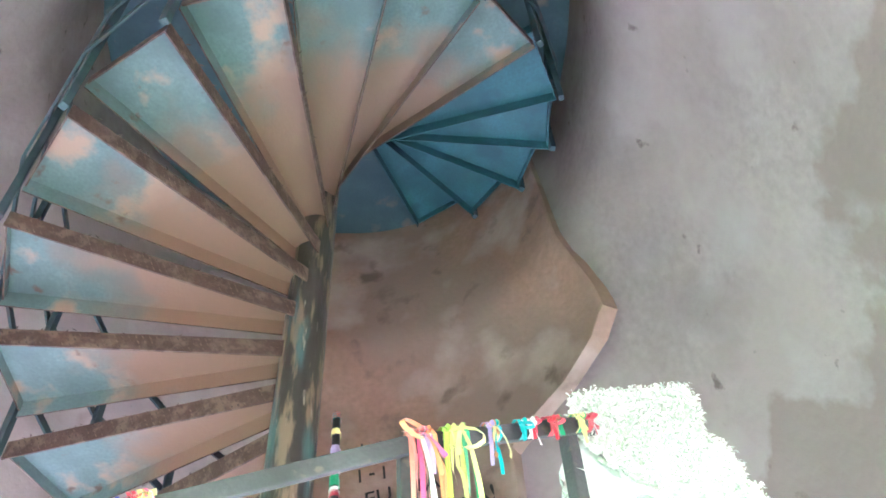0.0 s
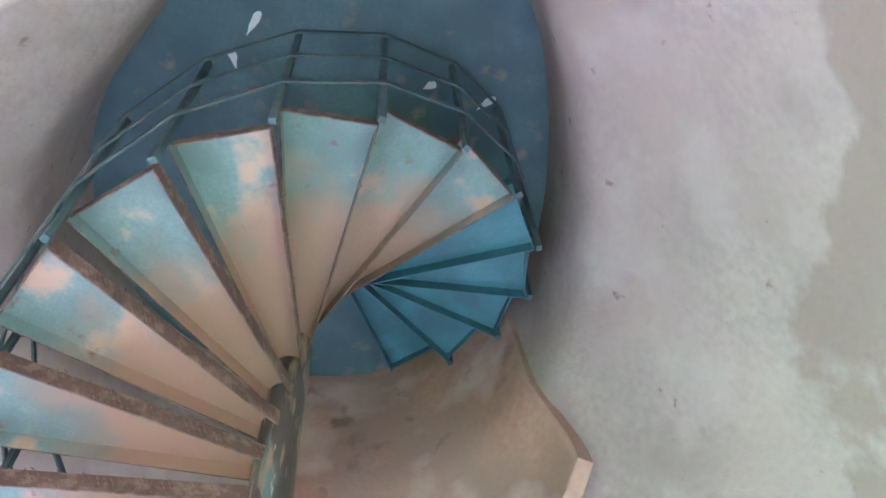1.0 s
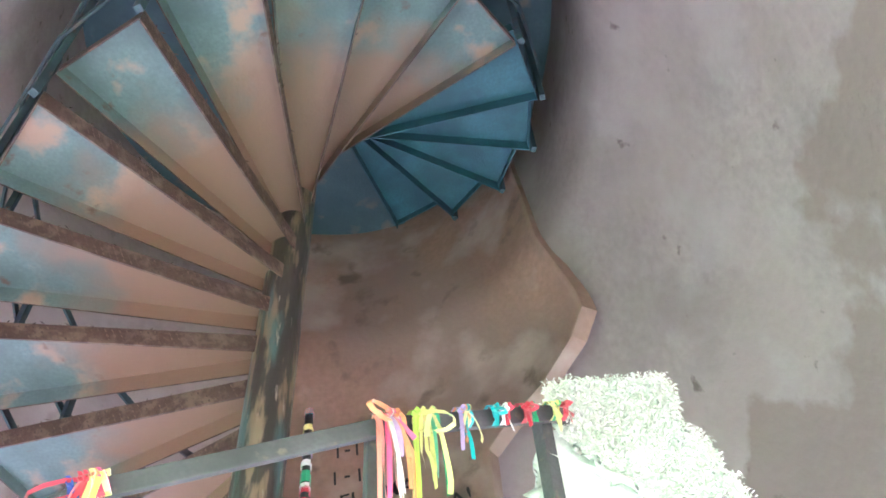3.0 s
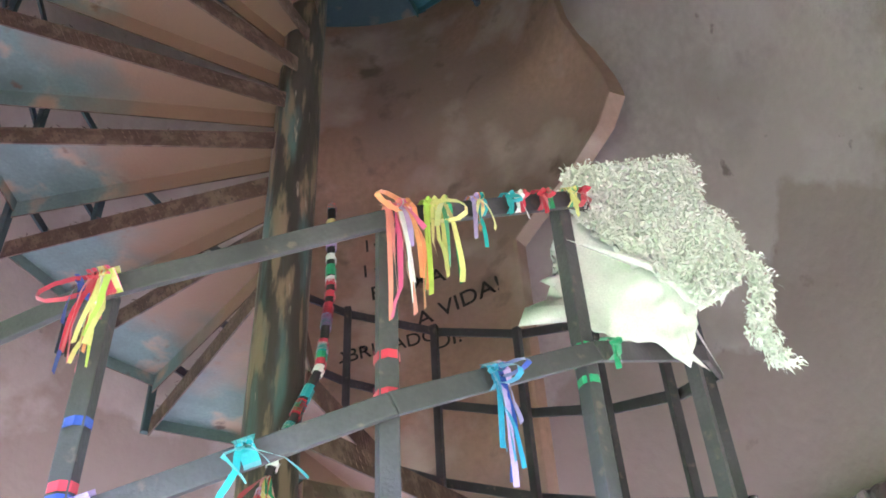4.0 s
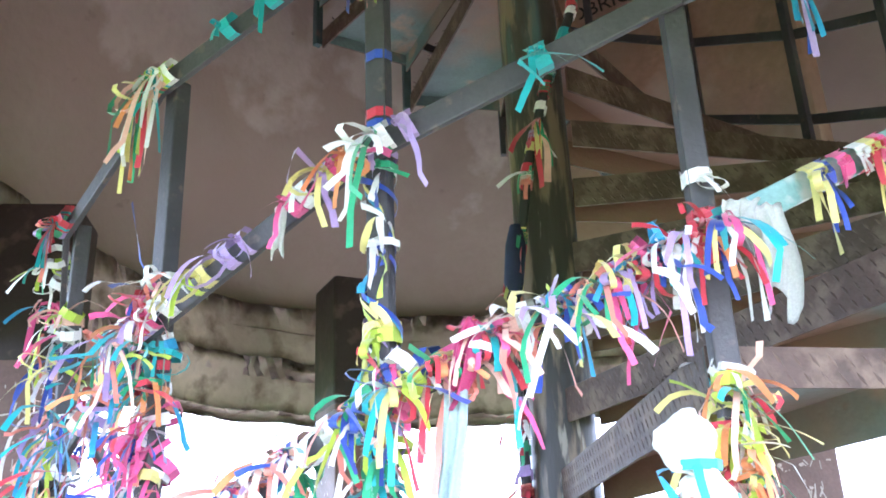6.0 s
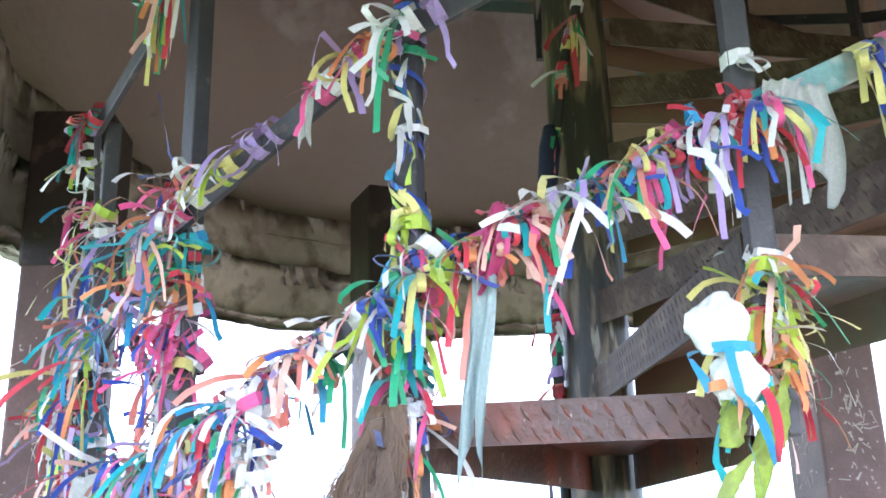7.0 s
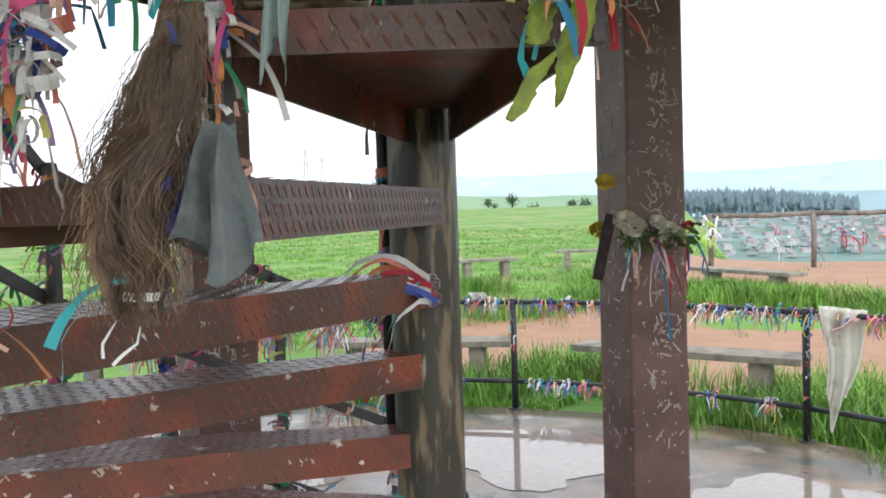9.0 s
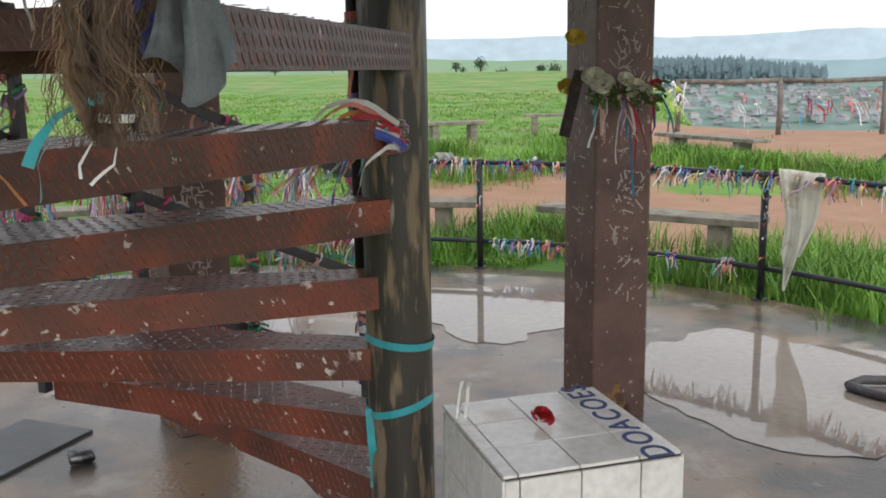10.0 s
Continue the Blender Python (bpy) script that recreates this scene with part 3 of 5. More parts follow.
# single ribbons, each countable: top rail bunches, middle rail, lower rail
for k, level, cols, size in (
        (0.0, "top", ("red", "orange", "blue", "yellow", "white", "red", "yellow", "pink", "lime"), 0.15),
        (-1.0, "top", ("lime", "green", "red", "orange", "white", "yellow", "green", "teal", "lime", "white", "salmon"), 0.16),
        (1.02, "top", ("coral", "orange", "pink", "lilac", "coral", "white", "pink", "orange"), 0.2),
        (1.18, "top", ("yellow", "lime", "yellow", "green", "yellow"), 0.18),
        (1.4, "top", ("yellow", "lilac", "teal", "orange"), 0.1),
        (1.62, "top", ("teal", "red", "white"), 0.05), (1.8, "top", ("red", "green", "red"), 0.06), (1.97, "top", ("yellow", "red", "green"), 0.06),
        (-0.4, "top", ("teal", "teal"), 0.09), (-0.68, "top", ("teal",), 0.03), (-1.95, "top", ("red", "red", "coral", "green", "teal", "lilac"), 0.1),
        (0.58, "mid", ("teal", "teal"), 0.09),
        (0.08, "mid", ("white", "lilac", "green", "white"), 0.17), (-0.12, "mid", ("orange", "lilac", "pink", "yellow"), 0.12),
        (-0.3, "mid", ("white", "pink"), 0.08), (-0.55, "mid", ("lilac", "lilac"), 0.11), (-0.72, "mid", ("lime", "yellow"), 0.11), (-0.9, "mid", ("lilac", "white", "pink"), 0.08),
        (-1.0, "mid", ("green", "teal", "lilac", "pink", "orange", "salmon", "red", "white", "yellow"), 0.13),
        (1.42, "mid", ("blue", "sky", "lilac", "sky"), 0.17), (2.0, "mid", ("green", "green"), 0.05),
        (2.0, "low", ("white", "yellow", "yellow"), 0.07), (1.62, "low", ("yellow", "pink", "red", "pink", "yellow"), 0.14), (1.35, "low", ("blue", "yellow", "blue", "yellow"), 0.12), (1.5, "low", ("red", "white", "pink"), 0.03),
        (1.0, "low", ("teal", "white", "pink", "red", "teal", "white", "blue"), 0.13), (0.85, "low", ("white", "white", "red", "teal"), 0.12), (0.72, "low", ("lilac", "pink", "coral", "yellow", "red"), 0.12),
        (0.55, "low", ("lilac", "lilac", "yellow", "green", "blue", "white"), 0.13), (0.4, "low", ("pink", "salmon", "teal", "red"), 0.1), (0.22, "low", ("pink", "orange", "salmon", "green", "yellow"), 0.1),
        (0.08, "low", ("yellow", "teal", "white", "blue", "red", "lime"), 0.12), (-0.1, "low", ("white", "coral", "blue", "lime"), 0.11), (-0.3, "low", ("salmon", "coral", "white", "blue"), 0.08), (-0.5, "low", ("blue", "sky", "pink", "white"), 0.07), (-0.75, "low", ("yellow", "orange", "green", "white"), 0.1)):
    down = level == "top" or k > 1.3
    for c in cols:
        p, out, axis = on_rail(k + rng.uniform(-0.05, 0.05), level)
        ribbon(p, out, axis, c, rng, size, loops=rng.choice((0, 0, 1)) if down else rng.choice((0, 0, 1, 1, 2)), stiff=rng.uniform(0.1, 0.4) if down else rng.uniform(0.3, 0.9), hang=2.2 if down else 0.15, curl=0.2 if down else 0.5)
# bands and ribbons wound round single posts
for k, zs, cols in ((0, (2.62, 2.52, 2.50), ("blue", "red", "blue")), (1, (2.75, 2.68), ("red", "red")), (-1, (2.23, 2.2), ("teal", "red")), (2, (2.87, 2.84, 2.8), ("green", "green", "green"))):
    for z, c in zip(zs, cols):
        bm = bmesh.new()
        wrap(bm, (0, 0, 0), (0, 0, 1), 0.0215, 0.016, 0, 1)
        ob = part("ribbon", bm, RIB[COLOURS.index(c)])
        ob.location = on_post(k, z)[0]
        tagged(ob, c + " ribbon wound flat round a railing post", "ribbon", "ribbons on the stair railing")
def wound(k, z0, z1, turns, colour, width, phase):
    """One long ribbon wound in a loose spiral down a post, with a knot and two short ends."""
    bm = bmesh.new()
    n, prev = int(14 * turns), None
    for i in range(n + 1):
        f = i / n
        a = phase + 2 * math.pi * turns * f
        r = 0.024 + 0.006 * math.sin(7 * f + phase)
        q = Vector((r * math.cos(a), r * math.sin(a), (z1 - z0) * f))
        tip = Vector((0.25 * math.sin(a), 0.25 * math.cos(a), 1)).normalized() * width / 2
        cur = (bm.verts.new(q - tip), bm.verts.new(q + tip))
        if prev:
            bm.faces.new((prev[0], prev[1], cur[1], cur[0])).smooth = True
        prev = cur
    for _ in range(2):
        tail(bm, (0.01 * math.cos(phase), -0.028, (z1 - z0) * rng.random()), (rng.uniform(-1, 1), -0.5, rng.uniform(-1, 0.3)), rng.uniform(0.03, 0.08), width, rng, 0, 0.5)
    ob = part("ribbon", bm, RIB[COLOURS.index(colour)])
    ob.location = on_post(k, z0)[0]
    tagged(ob, "long " + colour + " ribbon wound in a spiral round a post", "ribbon", "ribbons on the stair railing")


for i, (z0, z1, turns, c) in enumerate(((2.47, 2.24, 2.5, "blue"), (2.46, 2.2, 1.5, "yellow"), (2.4, 2.1, 2.0, "sky"), (2.34, 2.02, 2.5, "blue"), (2.3, 2.05, 1.5, "lime"), (2.22, 2.0, 2.0, "lilac"), (2.16, 1.98, 1.5, "white"), (2.44, 2.3, 1.5, "white"), (2.12, 1.96, 2.0, "teal"))):
    wound(0, z0, z1, turns, c, 0.011, i * 1.7)
for z, c in ((2.45, "lilac"), (2.43, "green"), (2.31, "white"), (2.19, "yellow"), (2.17, "lime"), (2.08, "yellow"), (2.05, "teal")):
    p, out, axis = on_post(0, z)
    ribbon(p, out, axis, c, rng, 0.09, loops=rng.choice((0, 1)), stiff=0.6, r=0.028, hang=0.3)
for z in np.arange(2.3, 2.4, 0.06):
    p, out, axis = on_post(1, float(z))
    ribbon(p, out, axis, rng.choice(("white", "white", "red")), rng, 0.1, loops=1, stiff=0.2)

# thick tangles
rng = random.Random(5)
ribbon_mass([on_rail(rng.uniform(-1.0, 1.0), "low") for _ in range(100)], "tangle of coloured wish ribbons along the lower rail", 21, 0.09)
ribbon_mass([on_post(-1, rng.uniform(1.5, 2.36)) for _ in range(105)], "tangle of coloured wish ribbons round a railing post", 22, 0.1)
ribbon_mass([on_post(-2, rng.uniform(1.3, 2.4)) for _ in range(120)], "tangle of faded wish ribbons round a railing post", 23, 0.1)
ribbon_mass([on_rail(rng.uniform(-2.1, -0.95), "low", rng.uniform(-0.1, 0.05)) for _ in range(115)], "tangle of coloured wish ribbons on the lower rail", 24, 0.12)
ribbon_mass([on_rail(rng.uniform(-2.0, -1.0), "mid", rng.uniform(-0.1, 0.03)) for _ in range(36)], "wish ribbons on the middle rail", 25, 0.1)
ribbon_mass([on_post(1, rng.uniform(1.95, 2.1)) for _ in range(45)], "tangle of green and orange ribbons below the tread", 26, 0.09, palette=["lime", "yellow", "green", "orange", "salmon", "white", "teal", "red"])
ribbon_mass([on_post(0, rng.uniform(1.7, 2.05)) for _ in range(40)], "ribbons hanging below the lower rail", 27, 0.08)
ribbon_mass([(polar(1.28, bound(-0.55 + rng.uniform(-0.14, 0.14)), rng.uniform(1.8, 1.95)), polar(1, bound(-0.55)), Vector((0, 0, 1))) for _ in range(42)], "bunch of ribbons hanging below the tread", 28, 0.09)
for k in (-8, -7, -6, -5, -4, -3):
    zt = Z0 + RISE * k
    ribbon_mass([on_post(k, rng.uniform(zt + 0.1, zt + 0.9)) for _ in range(70)] + [on_rail(k + rng.uniform(0, 1), rng.choice(("mid", "top", "low"))) for _ in range(45)], "wish ribbons on the lowest part of the stair railing", 40 + k, 0.08)


def drape(name, label, category, m, w, h, mat, seed, fold=0.02, nx=14, nz=18, taper=0.0, parent=None):
    """Hanging cloth with folds; origin at its top middle, face along +y."""
    bm = bmesh.new()
    rg = random.Random(seed)
    ph = [rg.uniform(0, 6) for _ in range(4)]
    grid = []
    for j in range(nz + 1):
        f = j / nz
        row = []
        for i in range(nx + 1):
            u = i / nx - 0.5
            ww = w * (1 - taper * f)
            y = fold * (0.3 + f) * (math.sin(u * 13 + ph[0] + f) + 0.5 * math.sin(u * 27 + ph[1] - f * 2))
            x = u * ww + min(0.02, w * 0.12) * math.sin(f * 5 + ph[2])
            z = -f * h * (1 + 0.18 * math.sin(u * 7 + ph[3])) + 0.002 * math.sin(u * 19)
            row.append(bm.verts.new((x, y + 0.05 * h * f, z)))
        grid.append(row)
    for j in range(nz):
        for i in range(nx):
            bm.faces.new((grid[j][i], grid[j][i + 1], grid[j + 1][i + 1], grid[j + 1][i])).smooth = True
    bmesh.ops.solidify(bm, geom=bm.faces, thickness=0.002)
    ob = part(name, bm, mat, parent)
    ob.matrix_world = m
    if not parent:
        tagged(ob, label, category)
    return ob


def facing(p, angle, roll=0.0):
    """Upright frame at p that faces outwards at that angle, turned in its plane."""
    return Matrix.Translation(p) @ pose(0, 0, 0, 0, 0, angle + 90) @ pose(0, 0, 0, 0, roll, 0)


# cream fleece scarf over the top rail
fl = thing("fleece_scarf", "cream fluffy fleece with white lining hung over the top rail", "scarf", at=pose(0.864, -0.977, 3.143, 0, 0, -8) @ Matrix.Scale(1.13, 4))


def sheet(name, outline, y, mat, label, fold, seed):
    """Soft sheet inside an outline of (x, z), pushed into folds."""
    bm = bmesh.new()
    f = bm.faces.new([bm.verts.new((x, y, z)) for x, z in outline])
    bmesh.ops.triangulate(bm, faces=[f])
    for _ in range(5):
        long_edges = [e for e in bm.edges if e.calc_length() > 0.02]
        if long_edges:
            bmesh.ops.subdivide_edges(bm, edges=long_edges, cuts=1)
            bmesh.ops.triangulate(bm, faces=bm.faces)
    for v in bm.verts:
        q = v.co
        v.co = q + Vector((0.3, 1, 0.3)) * fold * (noise.noise(Vector((q.x * 16 + seed, q.z * 5, seed))) + 0.5 * noise.noise(q * 34)) + 0.006 * noise.noise_vector(q * 50)
    for f in bm.faces:
        f.smooth = True
    bmesh.ops.recalc_face_normals(bm, faces=bm.faces)
    bmesh.ops.solidify(bm, geom=bm.faces, thickness=0.003)
    return part(name, bm, mat, fl, label)


sheet("lining", [(-0.14, 0.1), (-0.175, 0.03), (-0.165, -0.03), (-0.175, -0.06), (-0.15, -0.11), (-0.155, -0.13), (-0.12, -0.16), (-0.08, -0.185), (-0.02, -0.2), (0.025, -0.25), (0.045, -0.2), (0.07, -0.1), (0.06, 0.02), (0.0, 0.1)], 0.0, CLOTH, "smooth white lining", 0.02, 2)
BODY = [(-0.13, 0.19), (-0.12, 0.2), (0.05, 0.2), (0.11, 0.2), (0.125, 0.15), (0.115, 0.07), (0.15, 0.03), (0.165, -0.02), (0.14, -0.11), (0.10, -0.14), (0.06, -0.16), (0.02, -0.1), (-0.06, 0.0), (-0.11, 0.06), (-0.14, 0.12)]
sheet("backing", BODY, -0.025, FLEECE, "cream fleece backing", 0.014, 5)


def inside(x, z):
    hit, n = False, len(BODY)
    for i in range(n):
        (x0, z0), (x1, z1) = BODY[i], BODY[(i + 1) % n]
        if (z0 > z) != (z1 > z) and x < (x1 - x0) * (z - z0) / (z1 - z0) + x0:
            hit = not hit
    return hit


bm = bmesh.new()
rg = random.Random(8)
made = 0
while made < 9500:
    if rg.random() < 0.12:
        f = rg.random()
        x, z = 0.155 + 0.012 * math.sin(f * 7) + rg.gauss(0, 0.009), -0.06 - f * 0.23
    else:
        x, z = rg.uniform(-0.16, 0.18), rg.uniform(-0.18, 0.22)
        if not inside(x, z):
            continue
    made += 1
    y = -0.035 + rg.gauss(0, 0.006)
    d = Vector((rg.gauss(0, 0.8), -0.5 + rg.gauss(0, 0.4), rg.gauss(-0.15, 0.8))).normalized()
    s = d.cross(Vector((rg.gauss(0, 1), rg.gauss(0, 1), 1))).normalized() * 0.0017
    p, L = Vector((x, y, z)), rg.uniform(0.006, 0.016)
    q = p + d * L * 0.55
    e = p + d * L + Vector((0, 0, -0.006))
    v = [bm.verts.new(c) for c in (p - s, p + s, q + s, q - s, e)]
    bm.faces.new((v[0], v[1], v[2], v[3]))
    bm.faces.new((v[3], v[2], v[4]))
part("fleece", bm, FLEECE, fl, "cream long-pile fleece")["kind"] = "stuff"

# other things tied on
drape("white_pouch", "long white fabric pouch tied to the lower rail", "pouch", facing(rail_point(1.12, "low", R_POST + 0.045), bound(1.12), 0) @ pose(0.018, -0.01, 0.0), 0.044, 0.135, CLOTH, 5, 0.008)
drape("white_mask", "crumpled white cloth mask tied to the lower rail", "mask", facing(rail_point(1.03, "low", R_POST + 0.06), bound(1.03), 0) @ pose(0.015, 0, 0.02), 0.05, 0.07, CLOTH, 6, 0.008, taper=0.5)
drape("pink_bow", "bright pink fabric strip knotted on the rail", "ribbon", pose(0.035, -1.3, 2.165, 0, 24, 0), 0.034, 0.1, RIB[COLOURS.index("pink")], 7, 0.01)
scarf_white = material("pale_aqua_cloth", (0.62, 0.76, 0.78), 0.8, 0.0, (), 0.1, 200, 0.1)
drape("thin_scarf", "pale aqua scarf hanging from the lower rail", "scarf", pose(0.0, -1.3, 2.08, 0, 6, 0), 0.03, 0.21, scarf_white, 8, 0.008)
drape("white_tag", "small white cloth tag hung on the middle rail", "tag", facing(rail_point(-0.33, "mid", R_POST + 0.05), bound(-0.33), 0), 0.022, 0.07, CLOTH, 9, 0.003)
drape("grey_cloth", "faded grey cloth knotted below the tread", "cloth", pose(-0.07, -1.34, 1.79, 0, 6, 0), 0.038, 0.15, GREYCLOTH, 10, 0.014, taper=-1.7)
drape("dark_rag", "dark grey rag among the ribbons", "rag", facing(rail_point(-1.15, "low", R_POST + 0.06), bound(-1.1), 0) @ pose(0, 0, -0.08), 0.07, 0.17, GREYCLOTH, 12, 0.02)
drape("white_rag", "crumpled white rag tied between two posts", "rag", facing(rail_point(-1.5, "low", R_POST + 0.05), bound(-1.5), 0) @ pose(0, 0, 0.1), 0.12, 0.24, CLOTH, 14, 0.03)
drape("white_rag", "crumpled white rag hanging on the lower rail", "rag", facing(rail_point(-1.25, "low", R_POST + 0.06), bound(-1.3), 0) @ pose(0, 0, -0.02), 0.07, 0.17, CLOTH, 15, 0.02)
LIME = material("faded_lime_cloth", (0.58, 0.70, 0.16), 0.85, 0.0, [((0.42, 0.5, 0.16), 30, 0.6, 0.08)], 0.2, 200, 0.2)


def torn_strips(name, label, category, at, strips, mat, seed):
    """Torn strips of one cloth: (offset, direction, length, width) each."""
    rg = random.Random(seed)
    bm = bmesh.new()
    for off, d, L, w in strips:
        p, d = Vector(off), Vector(d).normalized()
        side = Vector((1, 0.5 * rg.uniform(-1, 1), 0.35)).normalized()
        prev, n = None, 16
        tw, ph = rg.uniform(-1.1, 1.1), rg.uniform(0, 6)
        for i in range(n + 1):
            f = i / n
            s = (Matrix.Rotation(tw * f + 0.3 * math.sin(f * 9 + ph), 3, d) @ side)
            ww = w * (0.45 + 0.75 * math.sin(min(1, f * 1.25) * 2.3)) * (1 + 0.25 * noise.noise(Vector((f * 9, ph, 1))))
            if i == n:
                ww *= 0.35
            cup = d.cross(s) * ww * 0.3 * math.sin(f * 6 + ph)
            cur = [bm.verts.new(p - s * ww / 2 + s * rg.uniform(-0.1, 0.1) * ww), bm.verts.new(p + cup), bm.verts.new(p + s * ww / 2 + s * rg.uniform(-0.1, 0.1) * ww)]
            if prev:
                for q in range(2):
                    bm.faces.new((prev[q], prev[q + 1], cur[q + 1], cur[q])).smooth = True
            prev = cur
            d = (d + Vector((rg.gauss(0, 0.12), rg.gauss(0, 0.12), -0.03))).normalized()
            p = p + d * L / n
    bmesh.ops.solidify(bm, geom=bm.faces, thickness=0.001)
    ob = part(name, bm, mat)
    ob.location = at
    return tagged(ob, label, category)


torn_strips("lime_cloth", "torn lime yellow cloth strips hanging below the tread", "cloth", (0.295, -1.3, 1.93), (((-0.02, 0, 0), (0.1, -0.1, -1), 0.07, 0.03), ((0.02, 0.005, -0.01), (-0.25, 0, -1), 0.13, 0.022), ((0.0, -0.005, -0.07), (-0.75, -0.1, -0.75), 0.1, 0.024), ((0.03, 0, 0.0), (0.0, 0.1, -1), 0.08, 0.018)), LIME, 41)
rg = random.Random(43)
for c, dx, d, L in (("teal", -0.01, (-0.3, -0.3, -1), 0.13), ("teal", 0.015, (0.1, -0.3, -1), 0.12), ("orange", -0.03, (1, -0.3, -0.1), 0.07), ("red", 0.0, (0.6, -0.4, 0.1), 0.08), ("sky", 0.0, (-0.3, -0.2, -1), 0.1)):
    ribbon((0.29 + dx, -1.31, 1.925), d, (0, 0, 1), c, rg, L, "ribbons on the stair railing", 1, 0, 0.5, 0.012)

# stuffed white toy bundle with a blue ribbon
toy = thing("cloth_bundle", "white stuffed cloth bundle tied with a blue ribbon", "bundle", at=Matrix.Translation((0.275, -1.3, 1.965)))
for c, r in (((-0.010, 0, 0.030), 0.031), ((0.008, 0, -0.028), 0.029)):
    bm = bmesh.new()
    g = bmesh.ops.create_icosphere(bm, subdivisions=4, radius=r, matrix=Matrix.Translation(c))
    for v in g["verts"]:
        v.co += 0.016 * noise.noise_vector(v.co * 26) + 0.006 * noise.noise_vector(v.co * 85)
    for f in bm.faces:
        f.smooth = True
    part("stuffed_end", bm, CLOTH, toy)
bm = bmesh.new()
wrap(bm, (0, 0, 0), (0.1, 0, 1), 0.028, 0.012, 0)
rg = random.Random(2)
tail(bm, (-0.03, -0.02, 0), (-1, -0.2, 0.2), 0.06, 0.011, rg, 0, 0.9)
tail(bm, (0, -0.034, 0), (0.1, -0.4, -0.6), 0.07, 0.011, rg, 0, 0.5)
part("ribbon_tie", bm, RIB[COLOURS.index("sky")], toy, "sky-blue ribbon")

# hank of brown hair
hair = thing("hair_hank", "long hank of brown hair tied below the tread", "hair", at=Matrix.Translation(polar(R_POST + 0.06, bound(0.0), 1.93)))
rg = random.Random(4)
path = [(0.0, 0.0), (-0.03, -0.1), (-0.065, -0.2), (-0.085, -0.28), (-0.075, -0.36)]
wide = [0.020, 0.033, 0.042, 0.044, 0.016]
locks = [(rg.uniform(0, 6.28), math.sqrt(rg.random()), rg.uniform(5, 12), rg.uniform(0, 6.28), rg.uniform(0.002, 0.007)) for _ in range(26)]


def along(f):
    i = min(3, int(f * 4))
    g = f * 4 - i
    (x0, z0), (x1, z1) = path[i], path[i + 1]
    return x0 + (x1 - x0) * g, z0 + (z1 - z0) * g, wide[i] + (wide[i + 1] - wide[i]) * g


def strand(bm, lock):
    a0, rr, fq, ph, amp = lock
    a0 += rg.gauss(0, 0.22)
    rr = min(1.25, abs(rr + rg.gauss(0, 0.07)))
    f0 = max(0, rg.uniform(-0.5, 0.6))
    f1 = min(1.0, f0 + rg.uniform(0.3, 0.65))
    w, k1, p1 = rg.uniform(0.00025, 0.0006), rg.uniform(40, 70), rg.uniform(0, 6.28)
    stray = 0.05 * rg.random() if rg.random() < 0.14 else 0.0
    prev = None
    for i in range(12):
        u = i / 11
        f = f0 + (f1 - f0) * u
        x, z, wd = along(f)
        a = a0 + 0.6 * math.sin(f * fq + ph)
        rad = wd * rr + stray * u
        q = Vector((x + rad * math.cos(a) + amp * math.sin(f * 26 + ph), rad * 0.7 * math.sin(a) + amp * math.cos(f * 21 + ph), z))
        q += Vector((0.0025 * math.sin(f * k1 + p1), 0.0025 * math.cos(f * k1 + p1), 0.002 * math.sin(f * k1)))
        cur = (bm.verts.new(q - Vector((w, w * 0.4, 0))), bm.verts.new(q + Vector((w, w * 0.4, 0))))
        if prev:
            bm.faces.new((prev[0], prev[1], cur[1], cur[0]))
        prev = cur


for lock in locks:
    bm = bmesh.new()
    for _ in range(200):
        strand(bm, lock)
    part("lock", bm, HAIR, hair)

# rope with ribbons beside the column
rope = thing("ribbon_rope", "black cord with red ribbons hanging beside the column", "cord")
rp = [(0.13, -0.06, 4.15), (0.14, -0.08, 3.75), (0.12, -0.1, 3.45), (0.03, -0.13, 3.2), (-0.04, -0.13, 2.95), (-0.1, -0.11, 2.6), (-0.115, -0.06, 2.2), (-0.125, 0.02, 1.7), (-0.13, 0.06, 1.1)]
bm = bmesh.new()
tube(bm, rp, 0.014, 8)
part("cord", bm, M["ink"], rope)
rg = random.Random(17)
bm = bmesh.new()
for _ in range(85):
    i = rg.randint(0, len(rp) - 2)
    q = Vector(rp[i]).lerp(Vector(rp[i + 1]), rg.random())
    c = COLOURS.index(rg.choice(("red", "red", "white", "green", "yellow", "coral", "lilac", "teal")))
    wrap(bm, q, Vector(rp[i + 1]) - Vector(rp[i]), 0.018, 0.014, c, 2)
    if q.z < 3.0:
        tail(bm, q, (rg.uniform(-1, 0.3), -0.6, 0), rg.uniform(0.05, 0.14), 0.011, rg, c, 0.3)
for c in ("red", "red", "yellow", "white", "salmon", "green", "red"):
    tail(bm, (0.0, -0.15, 3.08), (rg.uniform(-0.6, 0.6), -0.4, rg.uniform(-1, 0)), rg.uniform(0.1, 0.22), 0.02, rg, COLOURS.index(c), 0.3)
ob = part("ribbon_tie", bm, RIB, rope, "red and coloured ribbon ties")
ob["kind"] = "stuff"
bm = bmesh.new()
for q in ((0.1, 2.72),):
    tube(bm, [(-0.085, -0.125, 2.78), (-0.088, -0.135, 2.72), (-0.1, -0.135, 2.62), (-0.105, -0.13, 2.55)], [0.018, 0.028, 0.026, 0.012], 10)
part("tied_sock", bm, material("navy_cloth", (0.02, 0.025, 0.07), 0.8, 0.0, (), 0.1, 200, 0.2), rope, "navy cloth knotted on the cord")

